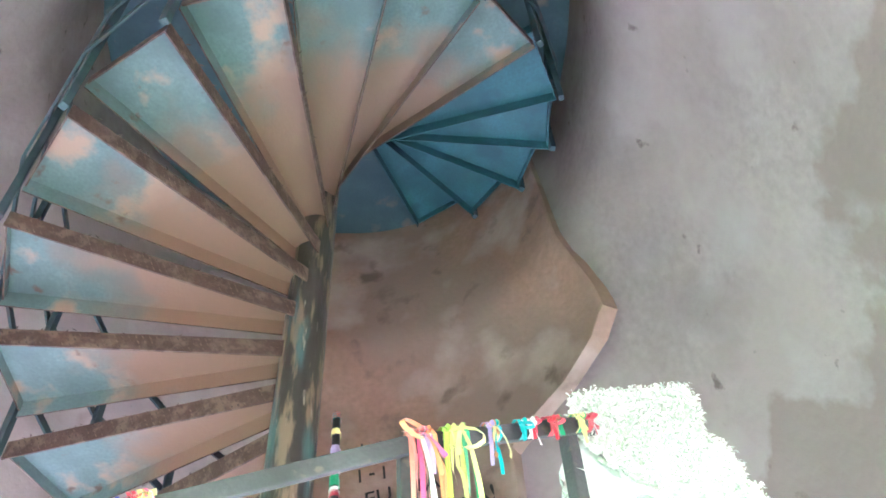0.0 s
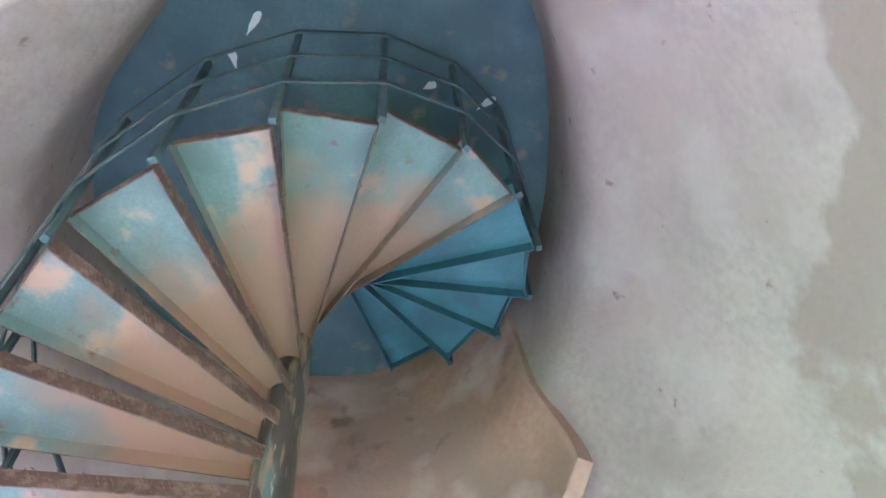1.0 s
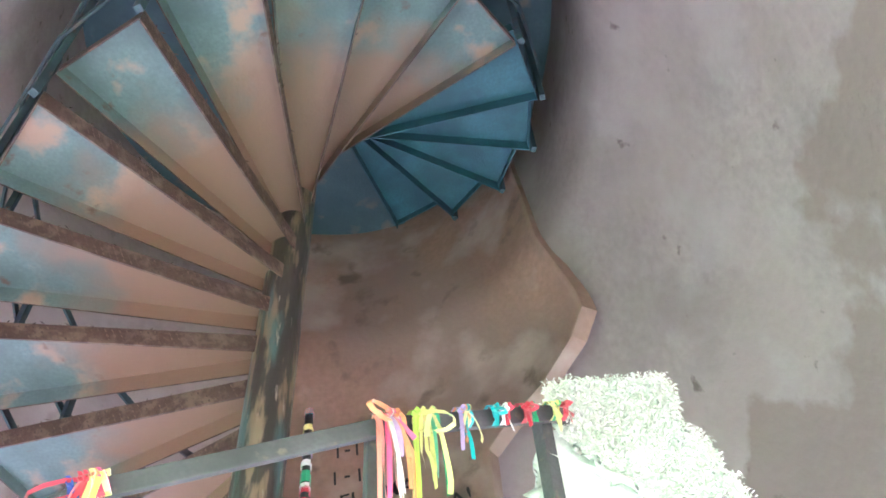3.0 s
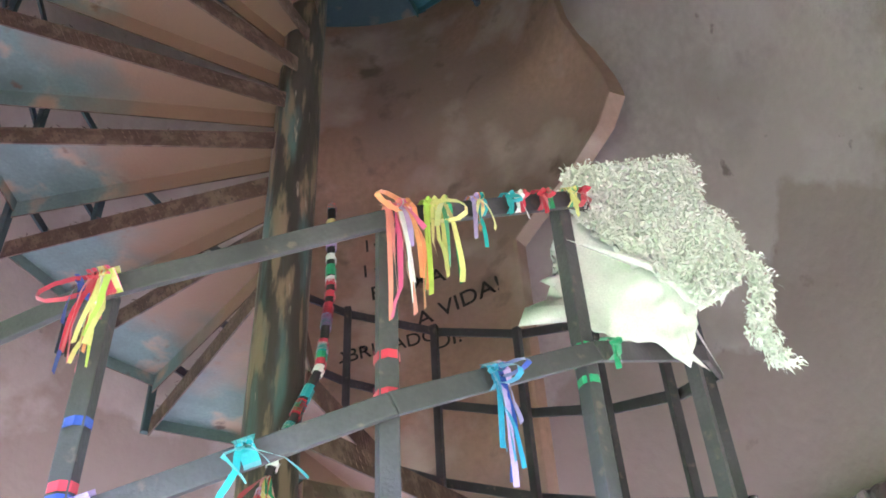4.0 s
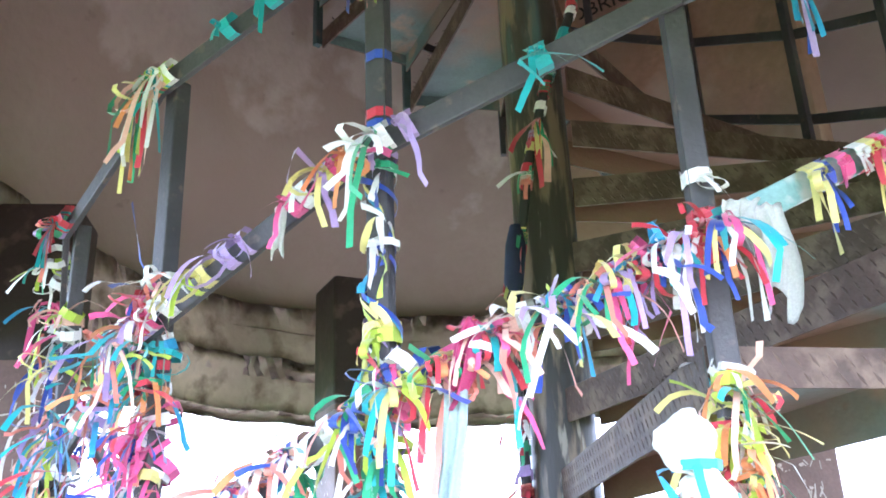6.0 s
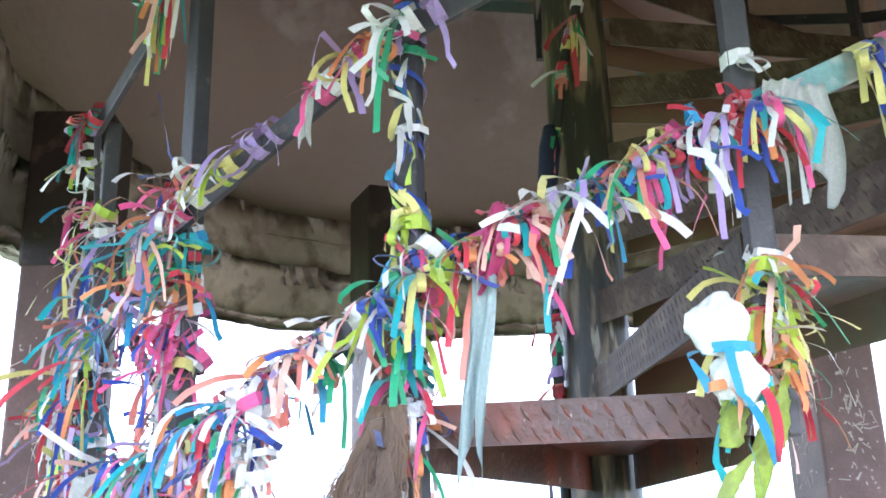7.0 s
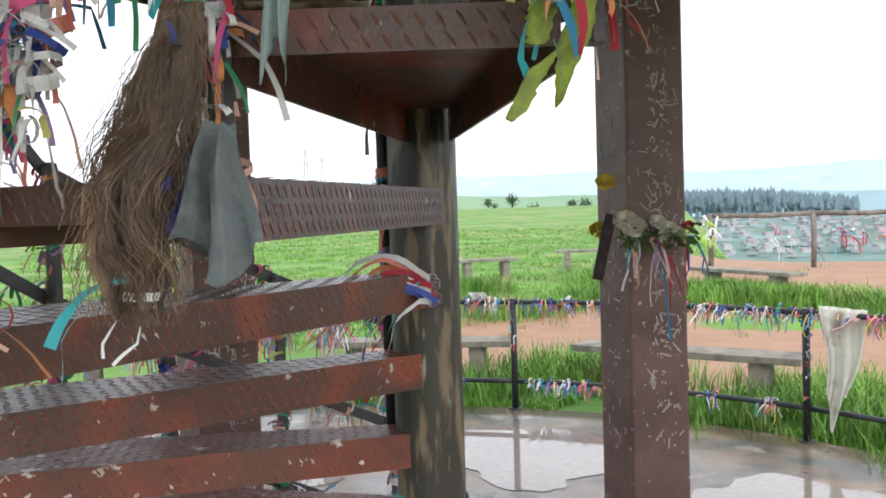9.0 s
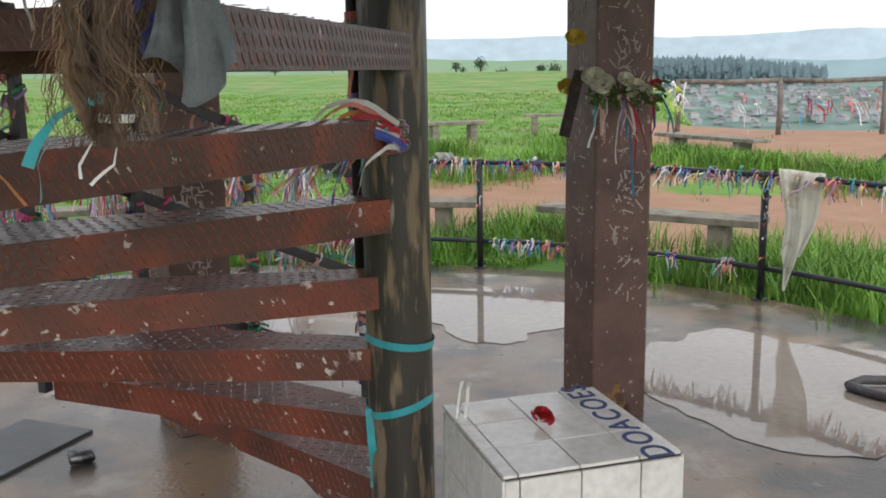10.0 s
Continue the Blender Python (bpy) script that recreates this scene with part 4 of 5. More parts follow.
# ribbon bunch at a tread and bands round the column
rg = random.Random(31)
for c in ("lilac", "white", "red", "orange", "blue", "yellow", "white", "teal", "coral", "lilac", "red", "white", "lilac", "yellow", "red", "pink", "red", "coral", "white", "red", "blue", "orange", "lilac", "white"):
    bm = bmesh.new()
    p = Vector((0.01 + rg.uniform(-0.03, 0.02), -0.13 - rg.random() * 0.03, 1.5 + rg.uniform(-0.03, 0.03)))
    prev, L, up, w = None, rg.uniform(0.12, 0.34), rg.uniform(0.01, 0.08), rg.uniform(0.005, 0.008)
    drop, out = rg.uniform(0.08, 0.28), rg.uniform(0.0, 0.05)
    for i in range(13):
        f = i / 12
        q = Vector((-L * f + 0.006 * math.sin(f * 15 + p.x * 300), -out * math.sin(f * 3), up * math.sin(f * 3.4) - drop * f * f))
        s = Vector((0.25 + 0.3 * f, 0.35 * math.sin(f * 6 + p.z * 90), 1)).normalized() * w
        cur = (bm.verts.new(q - s), bm.verts.new(q + s))
        if prev:
            bm.faces.new((prev[0], prev[1], cur[1], cur[0])).smooth = True
        prev = cur
    wrap(bm, (0, 0, 0), (0, 1, 0.2), 0.012, 0.01, 0)
    ob = part("ribbon", bm, RIB[COLOURS.index(c)])
    ob.location = p
    tagged(ob, c + " satin wish ribbon arching from the column", "ribbon", "ribbons at the column")
for z, tilt in ((0.955, 0.18), (0.775, -0.22)):
    bm = bmesh.new()
    wrap(bm, (0, 0, 0), (tilt, 0, 1), R_COL + 0.005, 0.02, 0, 1, 32)
    if tilt < 0:
        tail(bm, (-0.08, -0.04, 0), (-0.1, -0.3, -1), 0.26, 0.02, rg, 0, 0.2)
        tail(bm, (-0.075, -0.05, 0), (0.1, -0.3, -1), 0.22, 0.03, rg, 0, 0.2)
    ob = part("column_ribbon", bm, RIB[COLOURS.index("teal")])
    ob.location = (-0.022, 0, z)
    tagged(ob, "turquoise ribbon tied round the steel column", "ribbon", "ribbons round the column")

# ---- tan plaster panel with black writing behind the stair ----
bm = bmesh.new()
nx, nz, RP = 40, 40, 1.52


def panel_edge(z):
    return 50 if z < 5.1 else 50 - 30 * min(1, (z - 5.1) / 0.3) + 4 * max(0, z - 5.4)


def panel_r(z):
    return 1.52 if z < 5.6 else max(1.365, 1.52 - 0.155 * min(1, (z - 5.6) / 0.45))


front, back = [], []
for j in range(nz + 1):
    z = 3.25 + 4.0 * j / nz
    row, row2 = [], []
    for i in range(nx + 1):
        a = panel_edge(z) + (97 - panel_edge(z)) * i / nx
        w = 0.012 * noise.noise(polar(1.5, a, z) * 3)
        row.append(bm.verts.new(polar(panel_r(z) + w, a, z)))
        row2.append(bm.verts.new(polar(panel_r(z) + 0.09, a, z)))
    front.append(row)
    back.append(row2)
for g, flip in ((front, 0), (back, 1)):
    for j in range(nz):
        for i in range(nx):
            q = (g[j][i], g[j][i + 1], g[j + 1][i + 1], g[j + 1][i])
            bm.faces.new(q[::-1] if flip else q).smooth = True
for j in range(nz):
    bm.faces.new((front[j][0], front[j + 1][0], back[j + 1][0], back[j][0]))
    bm.faces.new((front[j][nx], back[j][nx], back[j + 1][nx], front[j + 1][nx]))
for i in range(nx):
    bm.faces.new((front[0][i], back[0][i], back[0][i + 1], front[0][i + 1]))
    bm.faces.new((front[nz][i], front[nz][i + 1], back[nz][i + 1], back[nz][i]))
wall_panel = part("wall_panel", bm, M["panel"])
tagged(wall_panel, "tan plaster panel with black handwriting behind the stair", "wall panel", kind="structure")


def writing(name, text, m, size, mat, parent=None, spacing=1.0):
    cu = bpy.data.curves.new(name, "FONT")
    cu.body, cu.size, cu.extrude, cu.space_character, cu.offset = text, size, 0.0008, spacing, size * 0.004
    cu.align_x, cu.align_y = "CENTER", "CENTER"
    tmp = bpy.data.objects.new(name, cu)
    scene.collection.objects.link(tmp)
    bpy.context.view_layer.update()
    me = bpy.data.meshes.new_from_object(tmp)
    bpy.data.objects.remove(tmp)
    me.materials.clear()
    me.materials.append(mat)
    ob = new(name, me)
    if parent:
        ob.parent = parent
    ob.matrix_world = m
    return ob


for i, (a, z, w) in enumerate(((80.5, 5.3, 0.16), (80.3, 5.12, 0.2))):
    bm = bmesh.new()
    for j in range(3):
        box(bm, (j - 1) * w / 3, 0, 0, 0.012 if j != 1 else 0.03, 0.085 if j != 1 else 0.014, 0.002)
    ob = part("written_bar", bm, M["ink"])
    ob.matrix_world = Matrix.Translation(polar(RP - 0.016, a, z)) @ pose(0, 0, 0, 90, 0, a - 90) @ pose(0, 0, 0, 0, 0, 4)
    tagged(ob, "black painted strokes on the tan plaster", "writing", "handwriting on the wall", "stuff")
for text, a, z, s, roll in (("EU  MA", 74, 4.98, 0.13, 6), ("A VIDA!", 63.5, 4.78, 0.14, 10), ("OBRIGADO", 79, 4.6, 0.11, 8), ("DI!", 66, 4.57, 0.12, 4)):
    m = Matrix.Translation(polar(RP - 0.016, a, z)) @ pose(0, 0, 0, 90, 0, a - 90) @ pose(0, 0, 0, 0, 0, roll)
    tagged(writing("wall_writing", text, m, s, M["ink"]), "black painted handwriting on the tan plaster", "writing", "handwriting on the wall")

# ---- tiled donation box ----
M["tile"] = material("white_tile", (1.0, 1.0, 0.98), 0.15, 0.0, [((0.6, 0.58, 0.53), 7, 0.66, 0.08)], 0.05, 40, 0.06, rand=1)
M["grout"] = material("dark_grout", (0.06, 0.058, 0.055), 0.9, 0.0, (), 0.3, 60, 0.3)
BX = pose(0.38, -0.215, 0, 0, 0, 20.5)
donation_box = thing("donation_box", "white tiled donation box with blue lettering on its lid", "donation box", at=BX)
W, D, H = 0.44, 0.455, 0.8
bm = bmesh.new()
box(bm, 0, 0, (H - 0.008) / 2, W - 0.014, D - 0.014, H - 0.008)
part("core", bm, M["grout"], donation_box, "cement core and grout")


def tile(w, h, m):
    bm = bmesh.new()
    box(bm, 0, 0, 0, w - 0.0035, h - 0.0035, 0.008, bevel=0.0012)
    ob = part("tile", bm, M["tile"], donation_box)
    ob.matrix_local = m


def tiled(w, h, sx, sy, m):
    xs, ys = [0], [0]
    for lst, s, total in ((xs, sx, w), (ys, sy, h)):
        for q in s:
            lst.append(min(total, lst[-1] + q))
    for x0, x1 in zip(xs, xs[1:]):
        for y0, y1 in zip(ys, ys[1:]):
            if x1 - x0 > 0.01 and y1 - y0 > 0.01:
                tile(x1 - x0, y1 - y0, m @ pose((x0 + x1) / 2 - w / 2, (y0 + y1) / 2 - h / 2, 0))


tiled(W, D, (0.035, 0.145, 0.145, 0.105), (0.15, 0.15, 0.155), pose(0, 0, H - 0.004))
for s in range(4):
    w = W if s % 2 == 0 else D
    m = pose(0, 0, 0, 0, 0, 90 * s) @ pose(0, -(D if s % 2 == 0 else W) / 2 + 0.004, H / 2 - 0.006, 90)
    tiled(w - 0.008, H - 0.014, (0.035, 0.145, 0.145, 0.15), (0.05, 0.15, 0.15, 0.15, 0.15, 0.15), m)
M["bluepaint"] = material("blue_paint", (0.02, 0.05, 0.22), 0.5, 0.0, (), 0.0, 60, 0.2)
ob = writing("lettering", "DOACOES", BX @ pose(0.155, 0.0, H + 0.0012, 0, 0, 90), 0.098, M["bluepaint"], None, 1.12)
ob.parent = donation_box
ob.matrix_parent_inverse = BX.inverted()
ob["label"] = "blue hand-painted lettering"
bm = bmesh.new()
for i, (dx, tl) in enumerate(((-0.012, 6), (0.012, -9))):
    box(bm, 0, 0, 0.055, 0.026, 0.008, 0.13, pose(-W / 2 + 0.02 + dx, D / 2 - 0.09, H - 0.03, 8, tl, 60), bevel=0.002)
part("broken_tile", bm, M["tile"], donation_box, "upright splinters of broken white tile")

# red cloth rose
ROSE = material("red_petal", (0.55, 0.02, 0.03), 0.6, 0.0, (), 0.0, 60, 0.25)


def flower(name, label, m, mat, size, petals, seed, category="flower", open_=1.0):
    rg = random.Random(seed)
    bm = bmesh.new()
    for i in range(petals):
        f = i / petals
        a, rr, up = i * 2.4, size * (0.15 + 0.5 * f), size * (0.75 - 0.5 * f)
        base = []
        for u in range(5):
            row = []
            for v in range(4):
                s, t = u / 4 - 0.5, v / 3
                r = rr * (0.3 + 0.7 * t) + size * 0.25 * open_ * t * t
                ang = a + s * (1.6 - 0.7 * f) * (0.5 + t)
                row.append(bm.verts.new((r * math.cos(ang), r * math.sin(ang), up * t - size * 0.1 * open_ * f * t * t + rg.uniform(-0.02, 0.02) * size)))
            base.append(row)
        for u in range(4):
            for v in range(3):
                bm.faces.new((base[u][v], base[u + 1][v], base[u + 1][v + 1], base[u][v + 1])).smooth = True
    ob = part(name, bm, mat)
    ob.matrix_world = m
    tagged(ob, label, category)
    return ob


flower("artificial_rose", "red artificial rose lying on the tiled box", Matrix.Translation((0.345, -0.2, H + 0.012)) @ pose(0, 0, 0, 25, 20), ROSE, 0.046, 14, 3, open_=0.35)

# ---- flowers and ribbons on the pillar ----
PETAL = material("dry_white_petal", (0.72, 0.70, 0.58), 0.8, 0.0, [((0.35, 0.33, 0.2), 20, 0.55, 0.1)], 0.0, 120, 0.2)
YEL = material("yellow_petal", (0.62, 0.45, 0.04), 0.7, 0.0, (), 0.0, 100, 0.25)
LEAF = material("leaf_green", (0.10, 0.17, 0.04), 0.6, 0.0, (), 0.0, 80, 0.3, rand=1)
PB = Vector((0.735, 1.99, 0))
rg = random.Random(77)
for dx, dy, z, mt, sz in ((-0.17, -0.20, 1.78, YEL, 0.05), (-0.2, -0.13, 1.57, YEL, 0.05), (-0.09, -0.22, 1.61, PETAL, 0.06), (-0.05, -0.23, 1.58, PETAL, 0.06), (0.05, -0.21, 1.6, PETAL, 0.045), (0.1, -0.2, 1.57, PETAL, 0.045), (0.14, -0.17, 1.55, PETAL, 0.04), (0.08, -0.215, 1.55, PETAL, 0.04), (0.2, -0.1, 1.58, ROSE, 0.03)):
    flower("artificial_flower", ("yellow" if mt is YEL else "red" if mt is ROSE else "faded cream") + " artificial flower tied to the brown pillar", Matrix.Translation(PB + Vector((dx, dy, z))) @ pose(0, 0, 0, 60, rg.uniform(-30, 30), rg.uniform(-30, 30)), mt, sz, 10, rg.randint(0, 999), open_=1.4)
bm = bmesh.new()
for _ in range(90):
    p = Vector((rg.uniform(-0.1, 0.2), -0.2 + rg.uniform(-0.03, 0.03), rg.uniform(1.5, 1.6)))
    tail(bm, PB + p, (rg.uniform(-1, 1), -0.6, rg.uniform(-0.4, 0.5)), rg.uniform(0.03, 0.07), rg.uniform(0.012, 0.02), rg, 0, 0.6, 4)
tagged(part("leaf_garland", bm, LEAF), "green and dry leaves of the garland on the pillar", "leaves", kind="stuff")
for dx, c, L in ((-0.08, "teal", 0.16), (-0.06, "salmon", 0.22), (-0.03, "white", 0.2), (0.05, "lilac", 0.26), (0.06, "white", 0.24), (0.04, "red", 0.36), (0.03, "sky", 0.36), (0.19, "blue", 0.24), (0.2, "sky", 0.16), (-0.04, "white", 0.18), (0.02, "salmon", 0.2), (0.18, "red", 0.26)):
    ribbon(PB + Vector((dx, -0.2 + abs(dx) * 0.3, 1.53)), (0, -1, -0.3), (1, 0, 0), c, rg, L, "ribbons on the pillar", 2, 0, 0.1, 0.012)
bm = bmesh.new()
box(bm, 0, 0, 0, 0.05, 0.03, 0.3, pose(PB.x - 0.18, PB.y - 0.16, 1.5, 8, 12, 0), bevel=0.006)
tagged(part("wooden_stick", bm, M["darkpaint"]), "dark wooden slat tied to the pillar with the flowers", "stick")

# teal ribbon and pale tassel at the end of the hair
rg = random.Random(66)
for c, p, d, L in (("teal", (-0.2, -1.29, 1.625), (-1, 0, -0.1), 0.13), ("teal", (-0.21, -1.29, 1.62), (-1, 0.1, -0.3), 0.16), ("white", (-0.2, -1.29, 1.6), (-0.6, -0.1, -0.6), 0.08), ("white", (-0.18, -1.29, 1.6), (-0.4, -0.1, -0.8), 0.09)):
    bm = bmesh.new()
    wrap(bm, (0, 0, 0), (0.2, 0, 1), 0.012, 0.01, 0)
    tail(bm, (0, 0, 0), d, L, 0.014 if c == "teal" else 0.004, rg, 0, 0.9, 10, 0.5)
    loop(bm, (0, 0, 0), (-1, 0, 0), 0.03, 0.01 if c == "teal" else 0.004, rg, 0)
    ob = part("ribbon", bm, RIB[COLOURS.index(c)])
    ob.location = p
    tagged(ob, c + " ribbon tied to the end of the hair hank", "ribbon", "ribbons on the hair")

# ---- ground, terrain ----
CX, CY, RS = -1.0, 1.0, 4.55


def height(x, y):
    d = math.hypot(x - CX, y - CY)
    if d < RS:
        return -0.15
    h = -0.06 + 0.34 * min(1, max(0, (y - 6.5) / 9)) * (1 - min(1, max(0, (d - 22) / 40)))
    if d > 20:
        az = math.degrees(math.atan2(x, y + 2.3))
        fall = min(1, max(0, (az - 9) / 7)) if az > 0 else 0
        left = 1.55 * min(1, (d - 20) / 110) - max(0, d - 190) * 0.06
        right = -0.19 * (d - 20) if d < 420 else -76
        h += (1 - fall) * max(-70, left) + fall * right
    h += 0.05 * noise.noise(Vector((x * 0.4, y * 0.4, 3))) * min(1, max(0, (d - RS) / 2))
    return h


def soil(x, y):
    """1 on bare red earth, 0 on grass."""
    d = math.hypot(x - CX, y - CY)
    w = noise.noise(Vector((x * 0.35, y * 0.35, 7.0)))
    v = 0.0
    if 5.2 < d < 11.5 and x > -1.8:
        v = 1.15 - abs(d - 8.2) / 3.2
    if y > 9 and x > 1.0 + 0.04 * y and d < 26:
        v = max(v, 1.0 - abs(y - 15) / 14)
    return min(1, max(0, v * 1.5 + w * 0.9))


bm = bmesh.new()
radii = [RS - 0.1, RS + 0.05] + [RS + 0.3 * i for i in range(1, 25)] + [12.5 * 1.13 ** i for i in range(0, 46)]
NA = 200
layer = bm.loops.layers.color.new("cover")
rings = []
for r in radii:
    ring = []
    for i in range(NA):
        a = 2 * math.pi * i / NA
        x, y = CX + r * math.cos(a), CY + r * math.sin(a)
        ring.append(bm.verts.new((x, y, height(x, y) if r > RS else -0.15)))
    rings.append(ring)
for a, b in zip(rings, rings[1:]):
    for i in range(NA):
        f = bm.faces.new((a[i], b[i], b[(i + 1) % NA], a[(i + 1) % NA]))
        f.smooth = True
        for lp in f.loops:
            s = soil(lp.vert.co.x, lp.vert.co.y)
            lp[layer] = (s, s, s, 1)
M["grass"] = material("grass_ground", (0.15, 0.31, 0.05), 0.95, 0.0, [((0.25, 0.28, 0.10), 0.16, 0.57, 0.07), ((0.09, 0.20, 0.035), 0.5, 0.56, 0.08), ((0.30, 0.29, 0.13), 0.4, 0.63, 0.05)], 0.6, 9, 0.3)
n, l = M["grass"].node_tree.nodes, M["grass"].node_tree.links
b = n["Principled BSDF"]
old = b.inputs["Base Color"].links[0].from_socket
at, tn = n.new("ShaderNodeAttribute"), n.new("ShaderNodeTexNoise")
at.attribute_name = "cover"
tn.inputs["Scale"].default_value, tn.inputs["Detail"].default_value = 2.5, 8
tcn = n.new("ShaderNodeTexCoord")
l.new(tcn.outputs["Object"], tn.inputs["Vector"])
su, rg_ = n.new("ShaderNodeMath"), n.new("ShaderNodeMapRange")
l.new(at.outputs["Fac"], su.inputs[0])
l.new(tn.outputs["Fac"], su.inputs[1])
rg_.inputs[1].default_value, rg_.inputs[2].default_value = 0.8, 1.05
l.new(su.outputs[0], rg_.inputs[0])
dirtmix = n.new("ShaderNodeMix")
dirtmix.data_type = "RGBA"
l.new(rg_.outputs[0], dirtmix.inputs[0])
l.new(old, dirtmix.inputs[6])
dm = n.new("ShaderNodeMix")
dm.data_type = "RGBA"
l.new(tn.outputs["Fac"], dm.inputs[0])
dm.inputs[6].default_value, dm.inputs[7].default_value = (0.27, 0.14, 0.085, 1), (0.43, 0.27, 0.18, 1)
l.new(dm.outputs[2], dirtmix.inputs[7])
l.new(dirtmix.outputs[2], b.inputs["Base Color"])
ground = part("ground", bm, M["grass"])
tagged(ground, "grassy hilltop with bare red earth", "ground", kind="structure")

# ---- puddles: thin sheets of water in the slab's hollows ----
WATER = material("puddle_water", (0.33, 0.285, 0.25), 0.02, 0.0, (), 0.0, 20, 0.1)
for lk in list(WATER.node_tree.nodes["Principled BSDF"].inputs["Roughness"].links):
    WATER.node_tree.links.remove(lk)
WATER.node_tree.nodes["Principled BSDF"].inputs["Roughness"].default_value = 0.03
WATER.node_tree.nodes["Principled BSDF"].inputs["IOR"].default_value = 1.7


def puddle(cx, cy, rx, ry, turn, seed):
    bm = bmesh.new()
    c = bm.verts.new((0, 0, 0))
    vs = []
    for i in range(72):
        a = 2 * math.pi * i / 72
        k = 1 + 0.35 * noise.noise(Vector((1.6 * math.cos(a), 1.6 * math.sin(a), seed))) + 0.12 * noise.noise(Vector((5 * math.cos(a), 5 * math.sin(a), seed)))
        vs.append(bm.verts.new((rx * k * math.cos(a), ry * k * math.sin(a), 0)))
    for i in range(72):
        bm.faces.new((c, vs[i], vs[(i + 1) % 72]))
    ob = part("puddle", bm, WATER)
    ob.matrix_world = pose(cx, cy, 0.004, 0, 0, turn)
    tagged(ob, "shallow rain puddle on the concrete slab", "puddle", "puddles on the slab")


puddle(1.85, 2.45, 1.0, 0.78, -48, 3.0)
puddle(0.15, 3.9, 0.55, 0.85, 20, 9.0)
puddle(-1.6, 3.2, 0.7, 0.35, 30, 23.0)

# slate, can, bent pipe on the slab
SLATE = material("grey_slate", (0.075, 0.085, 0.095), 0.4, 0.0, (), 0.2, 40, 0.25)
bm = bmesh.new()
box(bm, 0, 0, 0.008, 0.42, 0.6, 0.016, bevel=0.003)
ob = part("slate_sheet", bm, SLATE)
ob.matrix_world = pose(-1.98, 1.42, 0, 0, 0, -18)
tagged(ob, "dark grey broken slate sheet lying on the slab", "sheet")
bm = bmesh.new()
tube(bm, [(-0.05, 0, 0.03), (-0.045, 0, 0.03), (0.04, 0, 0.028), (0.05, 0, 0.03)], [0.022, 0.032, 0.031, 0.025], 14)
for v in bm.verts:
    v.co += 0.012 * noise.noise_vector(v.co * 30)
ob = part("crushed_can", bm, material("dull_tin", (0.25, 0.26, 0.27), 0.35, 0.8, [((0.08, 0.08, 0.09), 30, 0.5, 0.1)], 0.2, 80, 0.3))
ob.matrix_world = pose(-1.58, 1.29, 0.004, 0, 0, 40)
tagged(ob, "crushed tin can on the slab", "can")
bm = bmesh.new()
tube(bm, [(2.02, 2.3, 0.03), (2.12, 2.38, 0.035), (2.6, 2.36, 0.03)], 0.025, 10)
tube(bm, [(2.02, 2.3, 0.03), (2.1, 2.18, 0.03), (2.5, 1.8, 0.03)], 0.025, 10)
tagged(part("bent_pipe", bm, M["rail"]), "dark bent steel pipe lying in the puddle", "pipe")

# ---- perimeter railing with ribbons ----
PIPE = material("dark_pipe_paint", (0.022, 0.028, 0.035), 0.4, 0.0, [((0.10, 0.06, 0.04), 20, 0.68, 0.04)], 0.1, 80, 0.3)
prail = thing("perimeter_railing", "dark pipe railing round the slab hung with ribbons", "railing")
RP2, A1 = 4.47, 46.3


def ring_pt(deg, z):
    return Vector((CX + RP2 * math.cos(radians(deg)), CY + RP2 * math.sin(radians(deg)), z))


for k in range(-3, 7):
    a = A1 + 30.2 * k
    bm = bmesh.new()
    tube(bm, [ring_pt(a, 0), ring_pt(a, 0.93)], 0.027, 12)
    bmesh.ops.create_cone(bm, cap_ends=True, segments=14, radius1=0.06, radius2=0.055, depth=0.012, matrix=Matrix.Translation(ring_pt(a, 0.006)))
    part("post", bm, PIPE, prail)
    for z in (0.9, 0.235):
        bm = bmesh.new()
        tube(bm, [ring_pt(a + 30.2 * i / 8, z) for i in range(9)], 0.02, 8)
        part("rail_bar", bm, PIPE, prail)
rg = random.Random(91)


def ring_spots(lo, hi, z, n, clump=0):
    out = []
    for _ in range(n):
        d = rg.uniform(lo, hi)
        out.append((ring_pt(d, z), Vector((math.cos(radians(d)), math.sin(radians(d)), 0)) * rg.choice((1, -1)), Vector((-math.sin(radians(d)), math.cos(radians(d)), 0))))
    return out


clumps = [rg.uniform(90, 165) for _ in range(26)]
ribbon_mass([q for c in clumps for q in ring_spots(c - 0.9, c + 0.9, 0.88, 48)], "thick bunches of long wish ribbons on the perimeter rail", 60, 0.34, 0.35, width=0.014)
ribbon_mass([q for c in clumps[::2] for q in ring_spots(c + 1, c + 3.4, 0.24, 40)], "bunches of wish ribbons on the lower perimeter rail", 59, 0.2, 0.6, width=0.014)
ribbon_mass(ring_spots(20, 170, 0.9, 1100), "dense row of wish ribbons along the perimeter rail", 61, 0.11, 0.5)
for lo, hi in ((49, 51), (55, 56), (60, 72), (82, 84), (70, 75), (90, 100), (112, 120), (130, 150)):
    ribbon_mass(ring_spots(lo, hi, 0.235, int((hi - lo) * 7) + 8), "cluster of ribbons on the lower perimeter rail", int(62 + lo), 0.1, 0.5)
for k in (0, 1, 2, 3):
    ribbon_mass([(ring_pt(A1 + 30.2 * k, rg.uniform(0.25, 0.85)), Vector((-0.3, -1, 0)), Vector((0, 0, 1))) for _ in range(10 if k < 2 else 60)], "ribbons wound on a perimeter post", 80 + k, 0.05 if k < 2 else 0.09, 0.4)
